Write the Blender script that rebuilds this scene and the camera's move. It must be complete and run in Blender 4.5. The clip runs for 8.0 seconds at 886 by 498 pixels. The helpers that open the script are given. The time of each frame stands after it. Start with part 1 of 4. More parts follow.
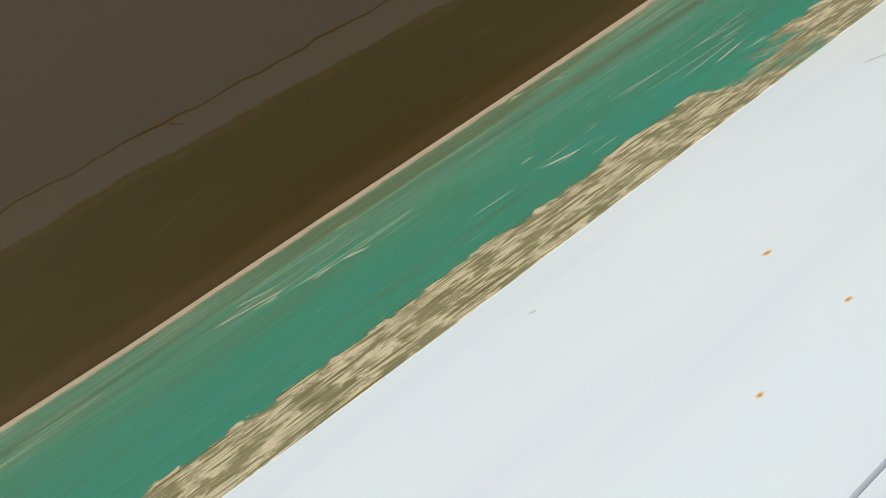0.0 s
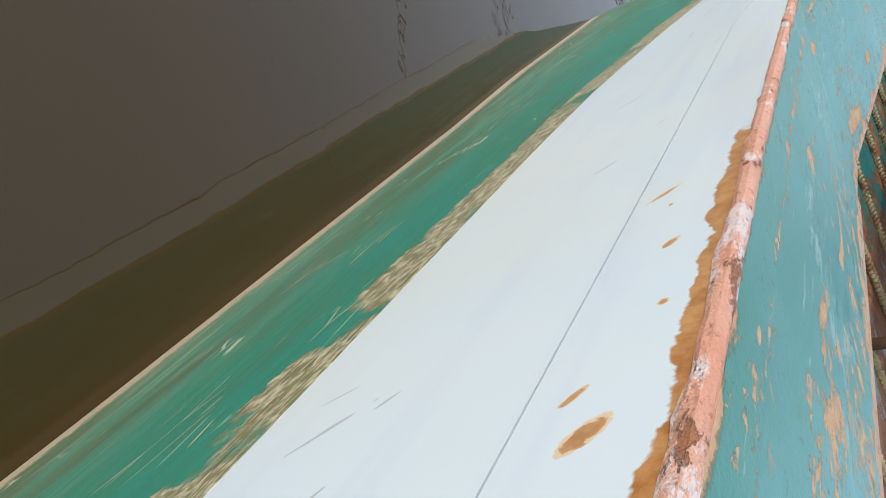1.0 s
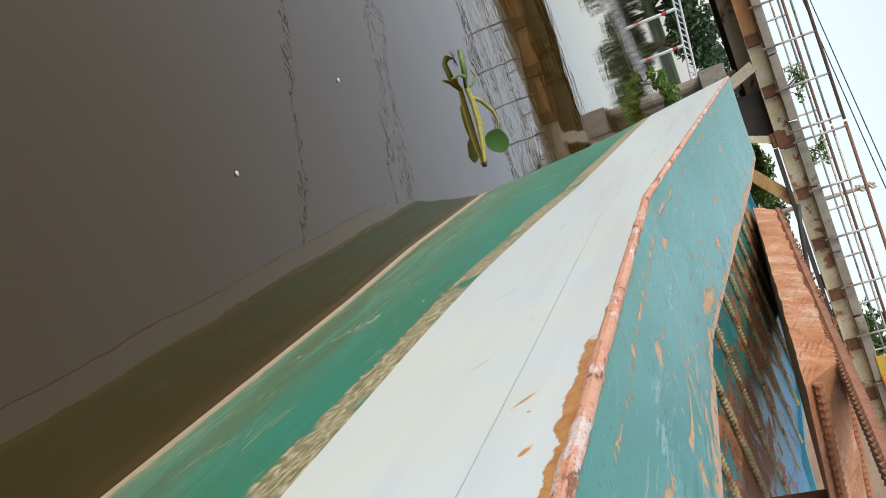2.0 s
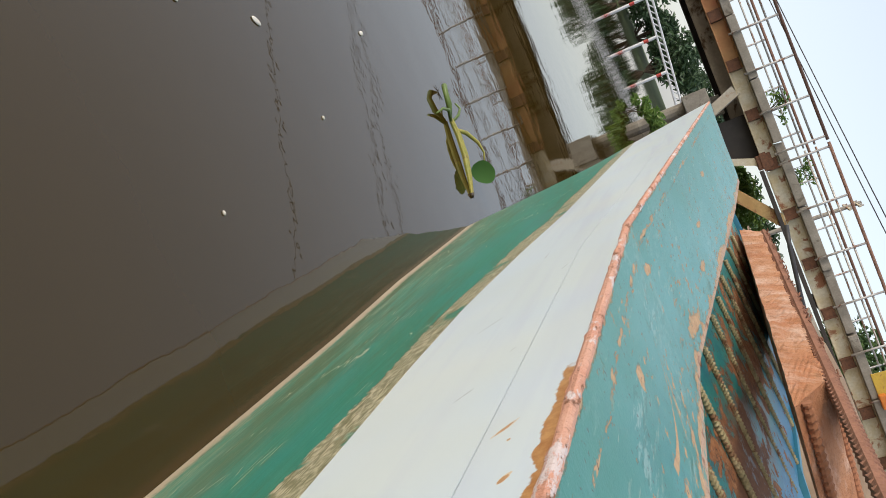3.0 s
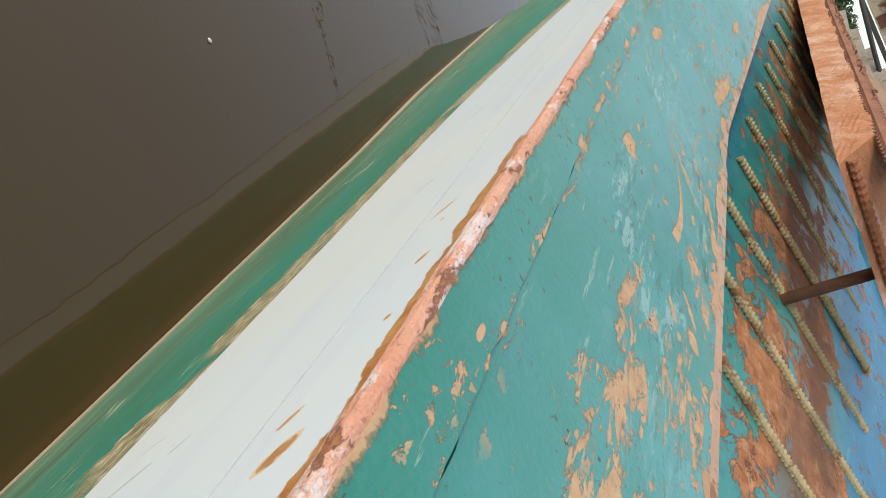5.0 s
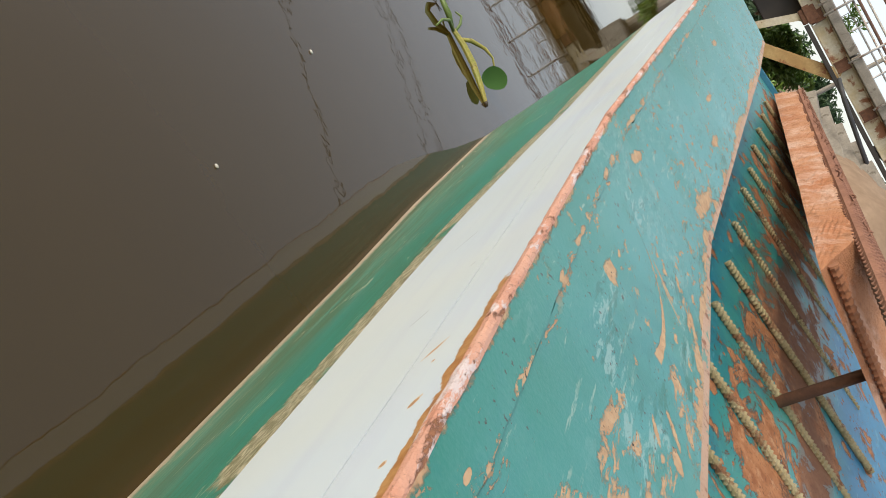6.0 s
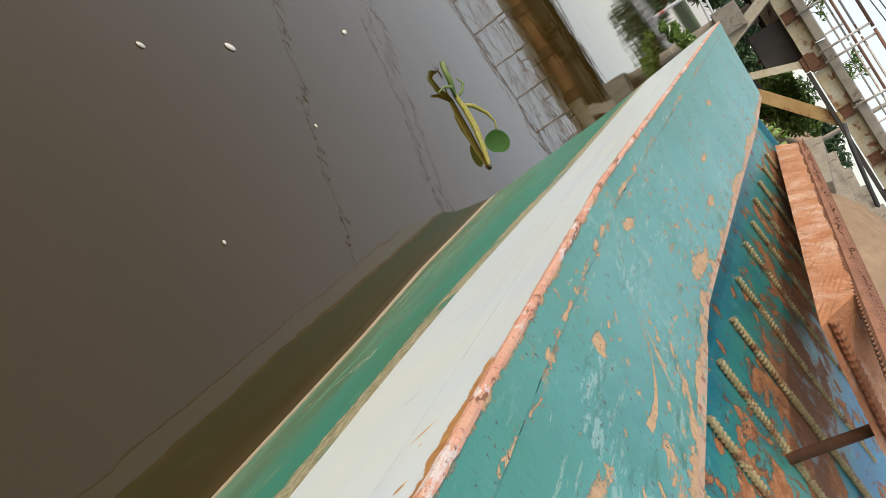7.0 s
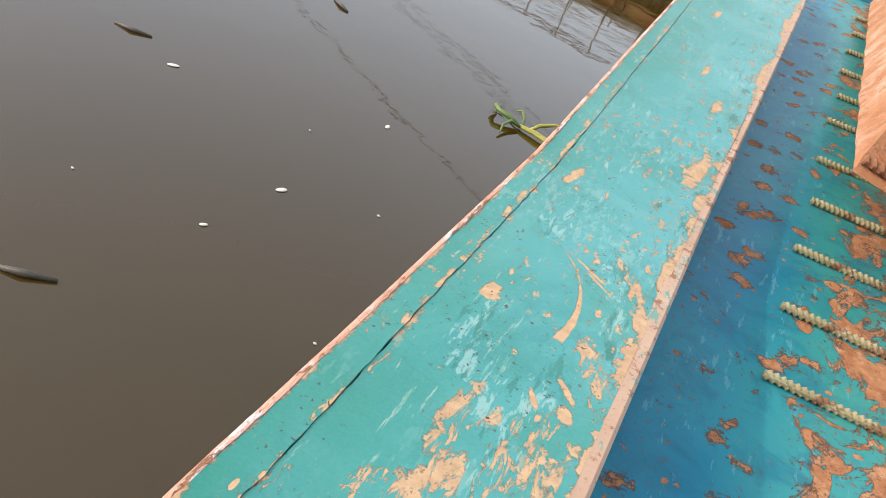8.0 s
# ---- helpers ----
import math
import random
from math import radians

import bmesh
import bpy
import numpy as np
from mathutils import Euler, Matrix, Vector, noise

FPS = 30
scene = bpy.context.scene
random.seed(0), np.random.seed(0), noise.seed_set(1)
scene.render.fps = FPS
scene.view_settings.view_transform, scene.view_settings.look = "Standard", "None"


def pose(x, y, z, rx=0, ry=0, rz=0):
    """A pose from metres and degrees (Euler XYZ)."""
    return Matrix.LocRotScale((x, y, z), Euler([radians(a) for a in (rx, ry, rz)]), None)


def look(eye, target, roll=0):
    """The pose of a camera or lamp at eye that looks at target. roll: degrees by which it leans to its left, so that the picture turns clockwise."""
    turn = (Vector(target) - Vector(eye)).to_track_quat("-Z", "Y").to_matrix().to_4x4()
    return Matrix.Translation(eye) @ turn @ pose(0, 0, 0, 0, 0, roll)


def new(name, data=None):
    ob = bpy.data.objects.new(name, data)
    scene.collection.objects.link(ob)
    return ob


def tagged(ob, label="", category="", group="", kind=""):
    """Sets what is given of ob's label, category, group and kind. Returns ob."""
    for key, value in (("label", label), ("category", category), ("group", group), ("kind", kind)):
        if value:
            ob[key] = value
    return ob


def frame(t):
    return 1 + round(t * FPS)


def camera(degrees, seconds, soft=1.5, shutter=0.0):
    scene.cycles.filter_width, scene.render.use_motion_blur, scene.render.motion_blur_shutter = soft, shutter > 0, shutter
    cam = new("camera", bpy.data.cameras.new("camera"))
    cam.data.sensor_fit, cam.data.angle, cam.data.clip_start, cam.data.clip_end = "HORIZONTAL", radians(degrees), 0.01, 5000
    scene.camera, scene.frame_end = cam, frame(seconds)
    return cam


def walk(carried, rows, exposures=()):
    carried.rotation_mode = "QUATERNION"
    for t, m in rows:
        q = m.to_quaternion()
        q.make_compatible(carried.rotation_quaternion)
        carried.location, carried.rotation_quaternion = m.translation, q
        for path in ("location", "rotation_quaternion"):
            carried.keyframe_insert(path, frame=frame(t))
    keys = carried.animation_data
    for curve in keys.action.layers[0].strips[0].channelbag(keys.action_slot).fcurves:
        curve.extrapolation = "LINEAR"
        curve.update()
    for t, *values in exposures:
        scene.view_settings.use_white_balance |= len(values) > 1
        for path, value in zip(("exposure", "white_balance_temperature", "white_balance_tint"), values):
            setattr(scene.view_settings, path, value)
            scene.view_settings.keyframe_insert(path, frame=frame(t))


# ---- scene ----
cam = camera(59.7, 8.0, soft=0.9)
PATH = [
    (0, (-0.103, 0.005, 0.532), (0.49, 0.768, -1.22), 95.3),
    (0.1, (-0.102, 0.022, 0.533), (0.5, 0.927, -1.146), 89.0),
    (0.2, (-0.099, 0.034, 0.536), (0.495, 1.075, -1.065), 83.9),
    (0.3, (-0.096, 0.041, 0.538), (0.481, 1.206, -0.982), 80.2),
    (0.4, (-0.096, 0.045, 0.543), (0.464, 1.318, -0.894), 77.2),
    (0.5, (-0.097, 0.048, 0.55), (0.435, 1.416, -0.809), 74.2),
    (1, (-0.116, 0.052, 0.589), (0.301, 1.765, -0.354), 68.8),
    (1.5, (-0.131, 0.048, 0.602), (0.228, 1.866, -0.151), 67.8),
    (2, (-0.151, 0.01, 0.632), (0.03, 1.916, 0.056), 65.9),
    (3.5, (-0.147, -0.003, 0.659), (-0.04, 1.922, 0.129), 62.4),
    (4, (-0.084, -0.001, 0.699), (0.173, 1.827, -0.072), 60.8),
    (4.2, (-0.071, 0.02, 0.7), (0.298, 1.798, -0.138), 61.1),
    (5.3, (-0.081, 0.058, 0.683), (0.346, 1.809, -0.184), 59.6),
    (5.5, (-0.084, 0.055, 0.685), (0.299, 1.828, -0.158), 59.0),
    (6, (-0.104, 0.03, 0.723), (0.126, 1.872, -0.022), 55.9),
    (6.5, (-0.114, 0.018, 0.749), (0.025, 1.894, 0.068), 53.9),
    (7, (-0.112, 0.013, 0.762), (-0.017, 1.886, 0.069), 52.6),
    (7.5, (-0.012, -0.065, 0.878), (-0.177, 1.737, 0.026), 39.8),
    (8, (0.213, -0.035, 0.976), (-0.22, 1.704, 0.087), 19.8),
]

# the fitted frame lies in the heeled barge: turn it level, water at z = 0
LEVEL = pose(0, 0, 0.13, -3.7, 0, 0) @ pose(0, 0, 0, 0, -5, 0)
walk(cam, [(t, LEVEL @ look(eye, target, roll)) for t, eye, target, roll in PATH],
     exposures=[(0.0, 0.05, 6550, 10), (0.5, 0.02, 6400, 10), (1.0, 0.02, 6150, 10), (1.5, 0.03, 6350, 10), (2.0, 0.0, 6550, 10), (3.5, -0.07, 6650, 10),
                (4.0, 0.06, 6800, 10), (5.5, 0.03, 6650, 10), (6.5, 0.04, 6950, 10), (7.0, 0.02, 6950, 10), (7.5, 0.06, 6800, 10), (8.0, 0.54, 6600, 10)])

# ---------------------------------------------------------------- light
SUN_FROM = Vector((-0.80, -0.28, 0.56)).normalized()
world = bpy.data.worlds.new("hazy_sky")
scene.world = world
world.use_nodes = True
wt = world.node_tree
sky = wt.nodes.new("ShaderNodeTexSky")
sky.sky_type = "NISHITA"
sky.sun_disc = False
sky.sun_elevation = math.asin(SUN_FROM.z)
sky.sun_rotation = math.atan2(SUN_FROM.x, SUN_FROM.y)
sky.air_density, sky.dust_density, sky.ozone_density = 1.0, 3.0, 1.6
wt.links.new(sky.outputs[0], wt.nodes["Background"].inputs[0])
wt.nodes["Background"].inputs[1].default_value = 0.15
# thin even haze over the whole sky
haze = wt.nodes.new("ShaderNodeBackground")
haze.inputs[0].default_value = (0.938, 0.945, 0.938, 1)
haze.inputs[1].default_value = 0.58
both = wt.nodes.new("ShaderNodeAddShader")
wt.links.new(wt.nodes["Background"].outputs[0], both.inputs[0])
wt.links.new(haze.outputs[0], both.inputs[1])
wt.links.new(both.outputs[0], wt.nodes["World Output"].inputs[0])
sun = new("sun", bpy.data.lights.new("sun", "SUN"))
sun.data.energy, sun.data.angle, sun.data.color = 1.10, radians(1.2), (1.0, 0.96, 0.90)
sun.matrix_world = look(SUN_FROM * 30, (0, 0, 0))


# ---------------------------------------------------------------- node helpers
class Nodes:
    """A material under construction, with short calls for its nodes."""

    def __init__(self, name, rough=0.6, metal=0.0):
        self.mat = bpy.data.materials.new(name)
        self.mat.use_nodes = True
        self.nt = self.mat.node_tree
        self.bsdf = self.nt.nodes["Principled BSDF"]
        self.bsdf.inputs["Roughness"].default_value = rough
        self.bsdf.inputs["Metallic"].default_value = metal
        self.co = self.nt.nodes.new("ShaderNodeTexCoord").outputs["Object"]

    def put(self, socket, value):
        if isinstance(value, bpy.types.NodeSocket):
            self.nt.links.new(value, socket)
        elif isinstance(value, tuple) and len(value) == 3 and socket.type == "RGBA":
            socket.default_value = (*value, 1)
        else:
            socket.default_value = value

    def math(self, op, a, b=0.0, c=None, clamp=False):
        n = self.nt.nodes.new("ShaderNodeMath")
        n.operation, n.use_clamp = op, clamp
        self.put(n.inputs[0], a)
        self.put(n.inputs[1], b)
        if c is not None:
            self.put(n.inputs[2], c)
        return n.outputs[0]

    def ramp(self, v, lo, hi, a=0.0, b=1.0):
        n = self.nt.nodes.new("ShaderNodeMapRange")
        n.clamp = True
        for s, x in zip(n.inputs, (v, lo, hi, a, b)):
            self.put(s, x)
        return n.outputs[0]

    def mapped(self, scale=(1, 1, 1), rot=(0, 0, 0), co=None):
        n = self.nt.nodes.new("ShaderNodeMapping")
        self.put(n.inputs[0], co or self.co)
        n.inputs["Scale"].default_value = scale
        n.inputs["Rotation"].default_value = [radians(a) for a in rot]
        return n.outputs[0]

    def noise(self, scale, detail=4.0, rough=0.55, co=None, warp=0.0):
        n = self.nt.nodes.new("ShaderNodeTexNoise")
        self.put(n.inputs["Vector"], co or self.co)
        n.inputs["Scale"].default_value = scale
        n.inputs["Detail"].default_value = detail
        n.inputs["Roughness"].default_value = rough
        n.inputs["Distortion"].default_value = warp
        return n.outputs[0]

    def cells(self, scale, co=None, feature="F1"):
        n = self.nt.nodes.new("ShaderNodeTexVoronoi")
        n.feature = feature
        self.put(n.inputs["Vector"], co or self.co)
        n.inputs["Scale"].default_value = scale
        return n.outputs[0]

    def axis(self, i):
        n = self.nt.nodes.new("ShaderNodeSeparateXYZ")
        self.put(n.inputs[0], self.co)
        return n.outputs[i]

    def attr(self, name):
        n = self.nt.nodes.new("ShaderNodeAttribute")
        n.attribute_name = name
        return n.outputs["Fac"]

    def mix(self, f, a, b):
        n = self.nt.nodes.new("ShaderNodeMix")
        n.data_type = "RGBA"
        self.put(n.inputs[0], f)
        self.put(n.inputs[6], a)
        self.put(n.inputs[7], b)
        return n.outputs[2]

    def blob(self, u, v, cu, cv, ru, rv, turn, wob, rough=4.5):
        """A worn spot: an ellipse in two coordinates with a ragged rim, 1 inside."""
        c, s = math.cos(radians(turn)), math.sin(radians(turn))
        du, dv = self.math("SUBTRACT", u, cu), self.math("SUBTRACT", v, cv)
        a = self.math("ADD", self.math("MULTIPLY", du, c / ru), self.math("MULTIPLY", dv, s / ru))
        b = self.math("ADD", self.math("MULTIPLY", du, -s / rv), self.math("MULTIPLY", dv, c / rv))
        d = self.math("ADD", self.math("MULTIPLY", a, a), self.math("MULTIPLY", b, b))
        return self.ramp(self.math("ADD", d, self.math("MULTIPLY", self.math("SUBTRACT", wob, 0.5), rough)), 0.75, 0.95, 1, 0)

    def most(self, *masks):
        out = masks[0]
        for m in masks[1:]:
            out = self.math("MAXIMUM", out, m)
        return out

    def bump(self, height, strength=0.4, distance=0.004):
        n = self.nt.nodes.new("ShaderNodeBump")
        n.inputs["Strength"].default_value = strength
        n.inputs["Distance"].default_value = distance
        self.put(n.inputs["Height"], height)
        self.nt.links.new(n.outputs[0], self.bsdf.inputs["Normal"])

    def done(self, color, rough=None):
        self.put(self.bsdf.inputs["Base Color"], color)
        if rough is not None:
            self.put(self.bsdf.inputs["Roughness"], rough)
        return self.mat


def speckled(name, a, b, scale, rough=0.7, metal=0.0, bump=0.3, stain=None, amount=0.6, grain=7.0):
    """A two-tone surface with fine grain, and stains of a third colour."""
    n = Nodes(name, rough, metal)
    big, fine = n.noise(scale, 5), n.noise(scale * grain, 4)
    col = n.mix(n.ramp(big, 0.35, 0.65), a, b)
    col = n.mix(n.ramp(fine, 0.3, 0.75, 0, 0.45), col, tuple(x * 0.6 for x in b))
    if stain:
        col = n.mix(n.ramp(n.noise(scale * 0.8, 6, 0.65, warp=0.6), amount, amount + 0.06), col, stain)
    n.bump(n.math("ADD", big, fine), bump)
    return n.done(col)


PRIMER = (0.60, 0.33, 0.17)
RUST = (0.30, 0.115, 0.045)


def hull_paint():
    n = Nodes("hull_paint", 0.45)
    y, z = n.axis(1), n.attr("level")
    streak = n.noise(13, 8, 0.72, n.mapped((0.3, 0.8, 13.0)))
    fibre = n.noise(30, 6, 0.75, n.mapped((1, 1.0, 9.0), (9, 0, 0)), warp=0.5)
    rag = n.noise(70, 6, 0.7)
    broad = n.noise(3.0, 3)
    green = n.mix(n.ramp(streak, 0.36, 0.66), (0.020, 0.185, 0.115), (0.048, 0.25, 0.17))
    green = n.mix(n.ramp(n.noise(6, 4, 0.6, n.mapped((1, 0.4, 3))), 0.42, 0.66, 0, 0.75), green, (0.030, 0.235, 0.185))
    green = n.mix(n.ramp(n.noise(60, 3, 0.6, n.mapped((1, 0.6, 5))), 0.66, 0.74, 0, 0.55), green, (0.30, 0.42, 0.30))
    # silt that the water leaves, thinning upward
    silt = n.ramp(n.math("ADD", z, n.math("MULTIPLY", streak, 0.30)), 0.04, 0.30, 1, 0)
    green = n.mix(n.math("MULTIPLY", silt, n.ramp(fibre, 0.40, 0.62, 0.0, 0.60)), green, (0.20, 0.225, 0.12))
    hair = n.noise(26, 5, 0.7, n.mapped((1, 0.35, 9), (5, 0, 0)), warp=0.5)
    green = n.mix(n.math("MULTIPLY", silt, n.ramp(hair, 0.50, 0.60, 0, 0.65)), green, (0.42, 0.40, 0.26))
    green = n.mix(n.ramp(n.noise(8, 6, 0.7, n.mapped((1, 0.4, 3.5))), 0.54, 0.66, 0, 0.55), green, (0.075, 0.13, 0.055))
    # dark olive stains over the lower green and along the worn band
    olive = n.noise(5, 7, 0.7, n.mapped((1, 0.35, 4.0), (4, 0, 0)), warp=0.4)
    low_part = n.ramp(n.math("ADD", z, n.math("MULTIPLY", olive, 0.22)), 0.08, 0.26, 1, 0.25)
    green = n.mix(n.math("MULTIPLY", n.ramp(olive, 0.44, 0.60, 0, 0.8), low_part), green, (0.085, 0.115, 0.048))
    line = n.ramp(n.math("ADD", z, n.math("MULTIPLY", rag, 0.045)), -0.086, -0.070, 1, 0)
    green = n.mix(n.math("MULTIPLY", line, 0.85), green, (0.50, 0.40, 0.28))
    for m in ((0.675, 0.124, 0.026, 0.0012, -2), (0.722, 0.125, 0.026, 0.0010, 8), (0.40, 0.175, 0.012, 0.0008, 4), (0.20, 0.185, 0.016, 0.0007, 6), (0.55, 0.215, 0.010, 0.0007, 6)):
        green = n.mix(n.math("MULTIPLY", n.blob(y, z, *m, broad, 0.5), 0.8), green, (0.50, 0.52, 0.33))
    wet = n.ramp(z, -0.133, -0.129, 1, 0)
    green = n.mix(wet, green, (0.050, 0.046, 0.030))
    # worn band under the white
    low = n.math("ADD", n.attr("band"), n.math("MULTIPLY", n.math("SUBTRACT", rag, 0.5), 0.035))
    low = n.math("ADD", low, n.math("MULTIPLY", n.math("SUBTRACT", broad, 0.5), 0.036))
    worn = n.ramp(low, -0.051, -0.049)
    keep = n.ramp(n.math("ADD", n.noise(7, 4), n.math("MULTIPLY", rag, 0.25)), 0.70, 0.74)
    worn = n.math("MULTIPLY", worn, n.math("SUBTRACT", 1.0, keep))
    straw = n.mix(n.ramp(fibre, 0.38, 0.66), (0.135, 0.135, 0.060), (0.205, 0.190, 0.095))
    straw = n.mix(n.ramp(n.noise(34, 3, 0.5, n.mapped((1, 1, 14), (10, 0, 0))), 0.60, 0.65), straw, (0.56, 0.51, 0.34))
    net = n.cells(1.0, n.mapped((1, 30, 190), (7, 0, 0), None), "DISTANCE_TO_EDGE")
    net2 = n.cells(1.0, n.mapped((1, 17, 270), (-5, 0, 0), None), "DISTANCE_TO_EDGE")
    straw = n.mix(n.math("MULTIPLY", n.ramp(n.math("MINIMUM", net, net2), 0.115, 0.055), n.ramp(rag, 0.44, 0.56, 0.10, 0.9)), straw, (0.58, 0.53, 0.36))
    col = n.mix(worn, green, straw)
    long = n.cells(1.0, n.mapped((1, 7, 42), (14, 0, 0), None), "DISTANCE_TO_EDGE")
    cut = n.math("MULTIPLY", n.ramp(long, 0.022, 0.012), n.ramp(n.noise(9, 3), 0.58, 0.62))
    col = n.mix(n.math("MULTIPLY", cut, 0.8), col, (0.48, 0.50, 0.34))
    # white plates
    cloud = n.noise(4.5, 4)
    white = n.mix(n.ramp(cloud, 0.35, 0.7), (0.570, 0.660, 0.715), (0.615, 0.685, 0.690))
    rub = n.noise(5, 3, 0.5, n.mapped((1, 0.3, 5.0), (-6, 0, 0)))
    white = n.mix(n.ramp(rub, 0.50, 0.66, 0, 0.55), white, (0.52, 0.575, 0.66))
    white = n.mix(n.ramp(n.noise(2.3, 3), 0.52, 0.68, 0, 0.45), white, (0.635, 0.685, 0.645))
    marks = [(0.319, 0.339, 0.022, 0.0016, 44), (0.352, 0.327, 0.014, 0.0010, 58), (0.337, 0.368, 0.011, 0.0012, 36),
             (0.270, 0.368, 0.006, 0.0011, 24), (0.131, 0.322, 0.002, 0.0008, 20),
             (0.62, 0.40, 0.012, 0.0013, 40), (0.71, 0.43, 0.007, 0.0012, 30), (0.87, 0.37, 0.02, 0.0014, 38), (1.05, 0.44, 0.015, 0.0016, 20)]
    scrape = n.most(*[n.blob(y, z, *m, n.noise(55, 2)) for m in marks])
    white = n.mix(n.math("MULTIPLY", scrape, 0.6), white, (0.22, 0.23, 0.24))
    nick = n.math("MULTIPLY", n.ramp(n.noise(48, 2, 0.5, n.mapped((1, 0.22, 3.0), (26, 0, 0))), 0.735, 0.75), n.ramp(broad, 0.45, 0.55))
    white = n.mix(n.math("MULTIPLY", nick, 0.7), white, (0.30, 0.30, 0.30))
    spots = [(0.503, 0.466, 0.015, 0.0035, 42), (0.423, 0.483, 0.009, 0.0035, 30), (0.302, 0.468, 0.011, 0.0028, 34),
             (0.277, 0.478, 0.018, 0.0065, 34), (0.205, 0.440, 0.0035, 0.0022, 20), (0.207, 0.482, 0.0045, 0.030, 0), (0.161, 0.414, 0.0014, 0.0009, 0),
             (0.135, 0.470, 0.009, 0.006, 10), (0.150, 0.482, 0.005, 0.011, 0), (0.126, 0.417, 0.0012, 0.0008, 0),
             (0.175, 0.380, 0.0016, 0.0010, 0), (0.48, 0.474, 0.003, 0.002, 0), (0.235, 0.492, 0.010, 0.005, 30),
             (0.36, 0.490, 0.004, 0.003, 0), (0.09, 0.43, 0.0018, 0.0012, 0)]
    drip = n.most(*[n.blob(y, z, cy, cz, ry, rz, a, rag) for cy, cz, ry, rz, a in spots])
    bleed = n.math("MULTIPLY", n.ramp(n.math("ADD", z, n.math("MULTIPLY", n.noise(15, 5, 0.7), 0.030)), 0.5150, 0.5165),
                   n.math("MULTIPLY", n.ramp(y, 0.10, 0.16), n.ramp(n.math("ADD", y, n.math("MULTIPLY", rag, 0.05)), 0.612, 0.606)))
    halo = n.most(*[n.blob(y, z, cy, cz, ry * 0.80 + 0.0003, rz * 0.80 + 0.0002, a, rag, 3.6) for cy, cz, ry, rz, a in spots])
    white = n.mix(n.math("MULTIPLY", halo, 0.75), white, (0.66, 0.47, 0.23))
    drip = n.most(*[n.blob(y, z, cy, cz, ry * 0.62, rz * 0.62, a, n.noise(130, 5, 0.7), 4.5) for cy, cz, ry, rz, a in spots])
    white = n.mix(n.math("MULTIPLY", n.ramp(n.noise(3.3, 3), 0.46, 0.66), 0.4), white, (0.575, 0.645, 0.625))
    white = n.mix(n.most(n.math("MULTIPLY", drip, 0.85), bleed), white, n.mix(n.ramp(rag, 0.4, 0.6), (0.34, 0.14, 0.035), (0.50, 0.27, 0.10)))
    top = n.ramp(n.attr("band"), 0.0, 0.0015)
    col = n.mix(top, col, white)
    n.bump(n.math("MULTIPLY", n.math("ADD", n.math("MULTIPLY", fibre, worn), n.math("MULTIPLY", streak, 0.2)), n.math("SUBTRACT", 1.0, top)), 0.5, 0.003)
    return n.done(col, n.ramp(top, 0, 1, 0.42, 0.38))


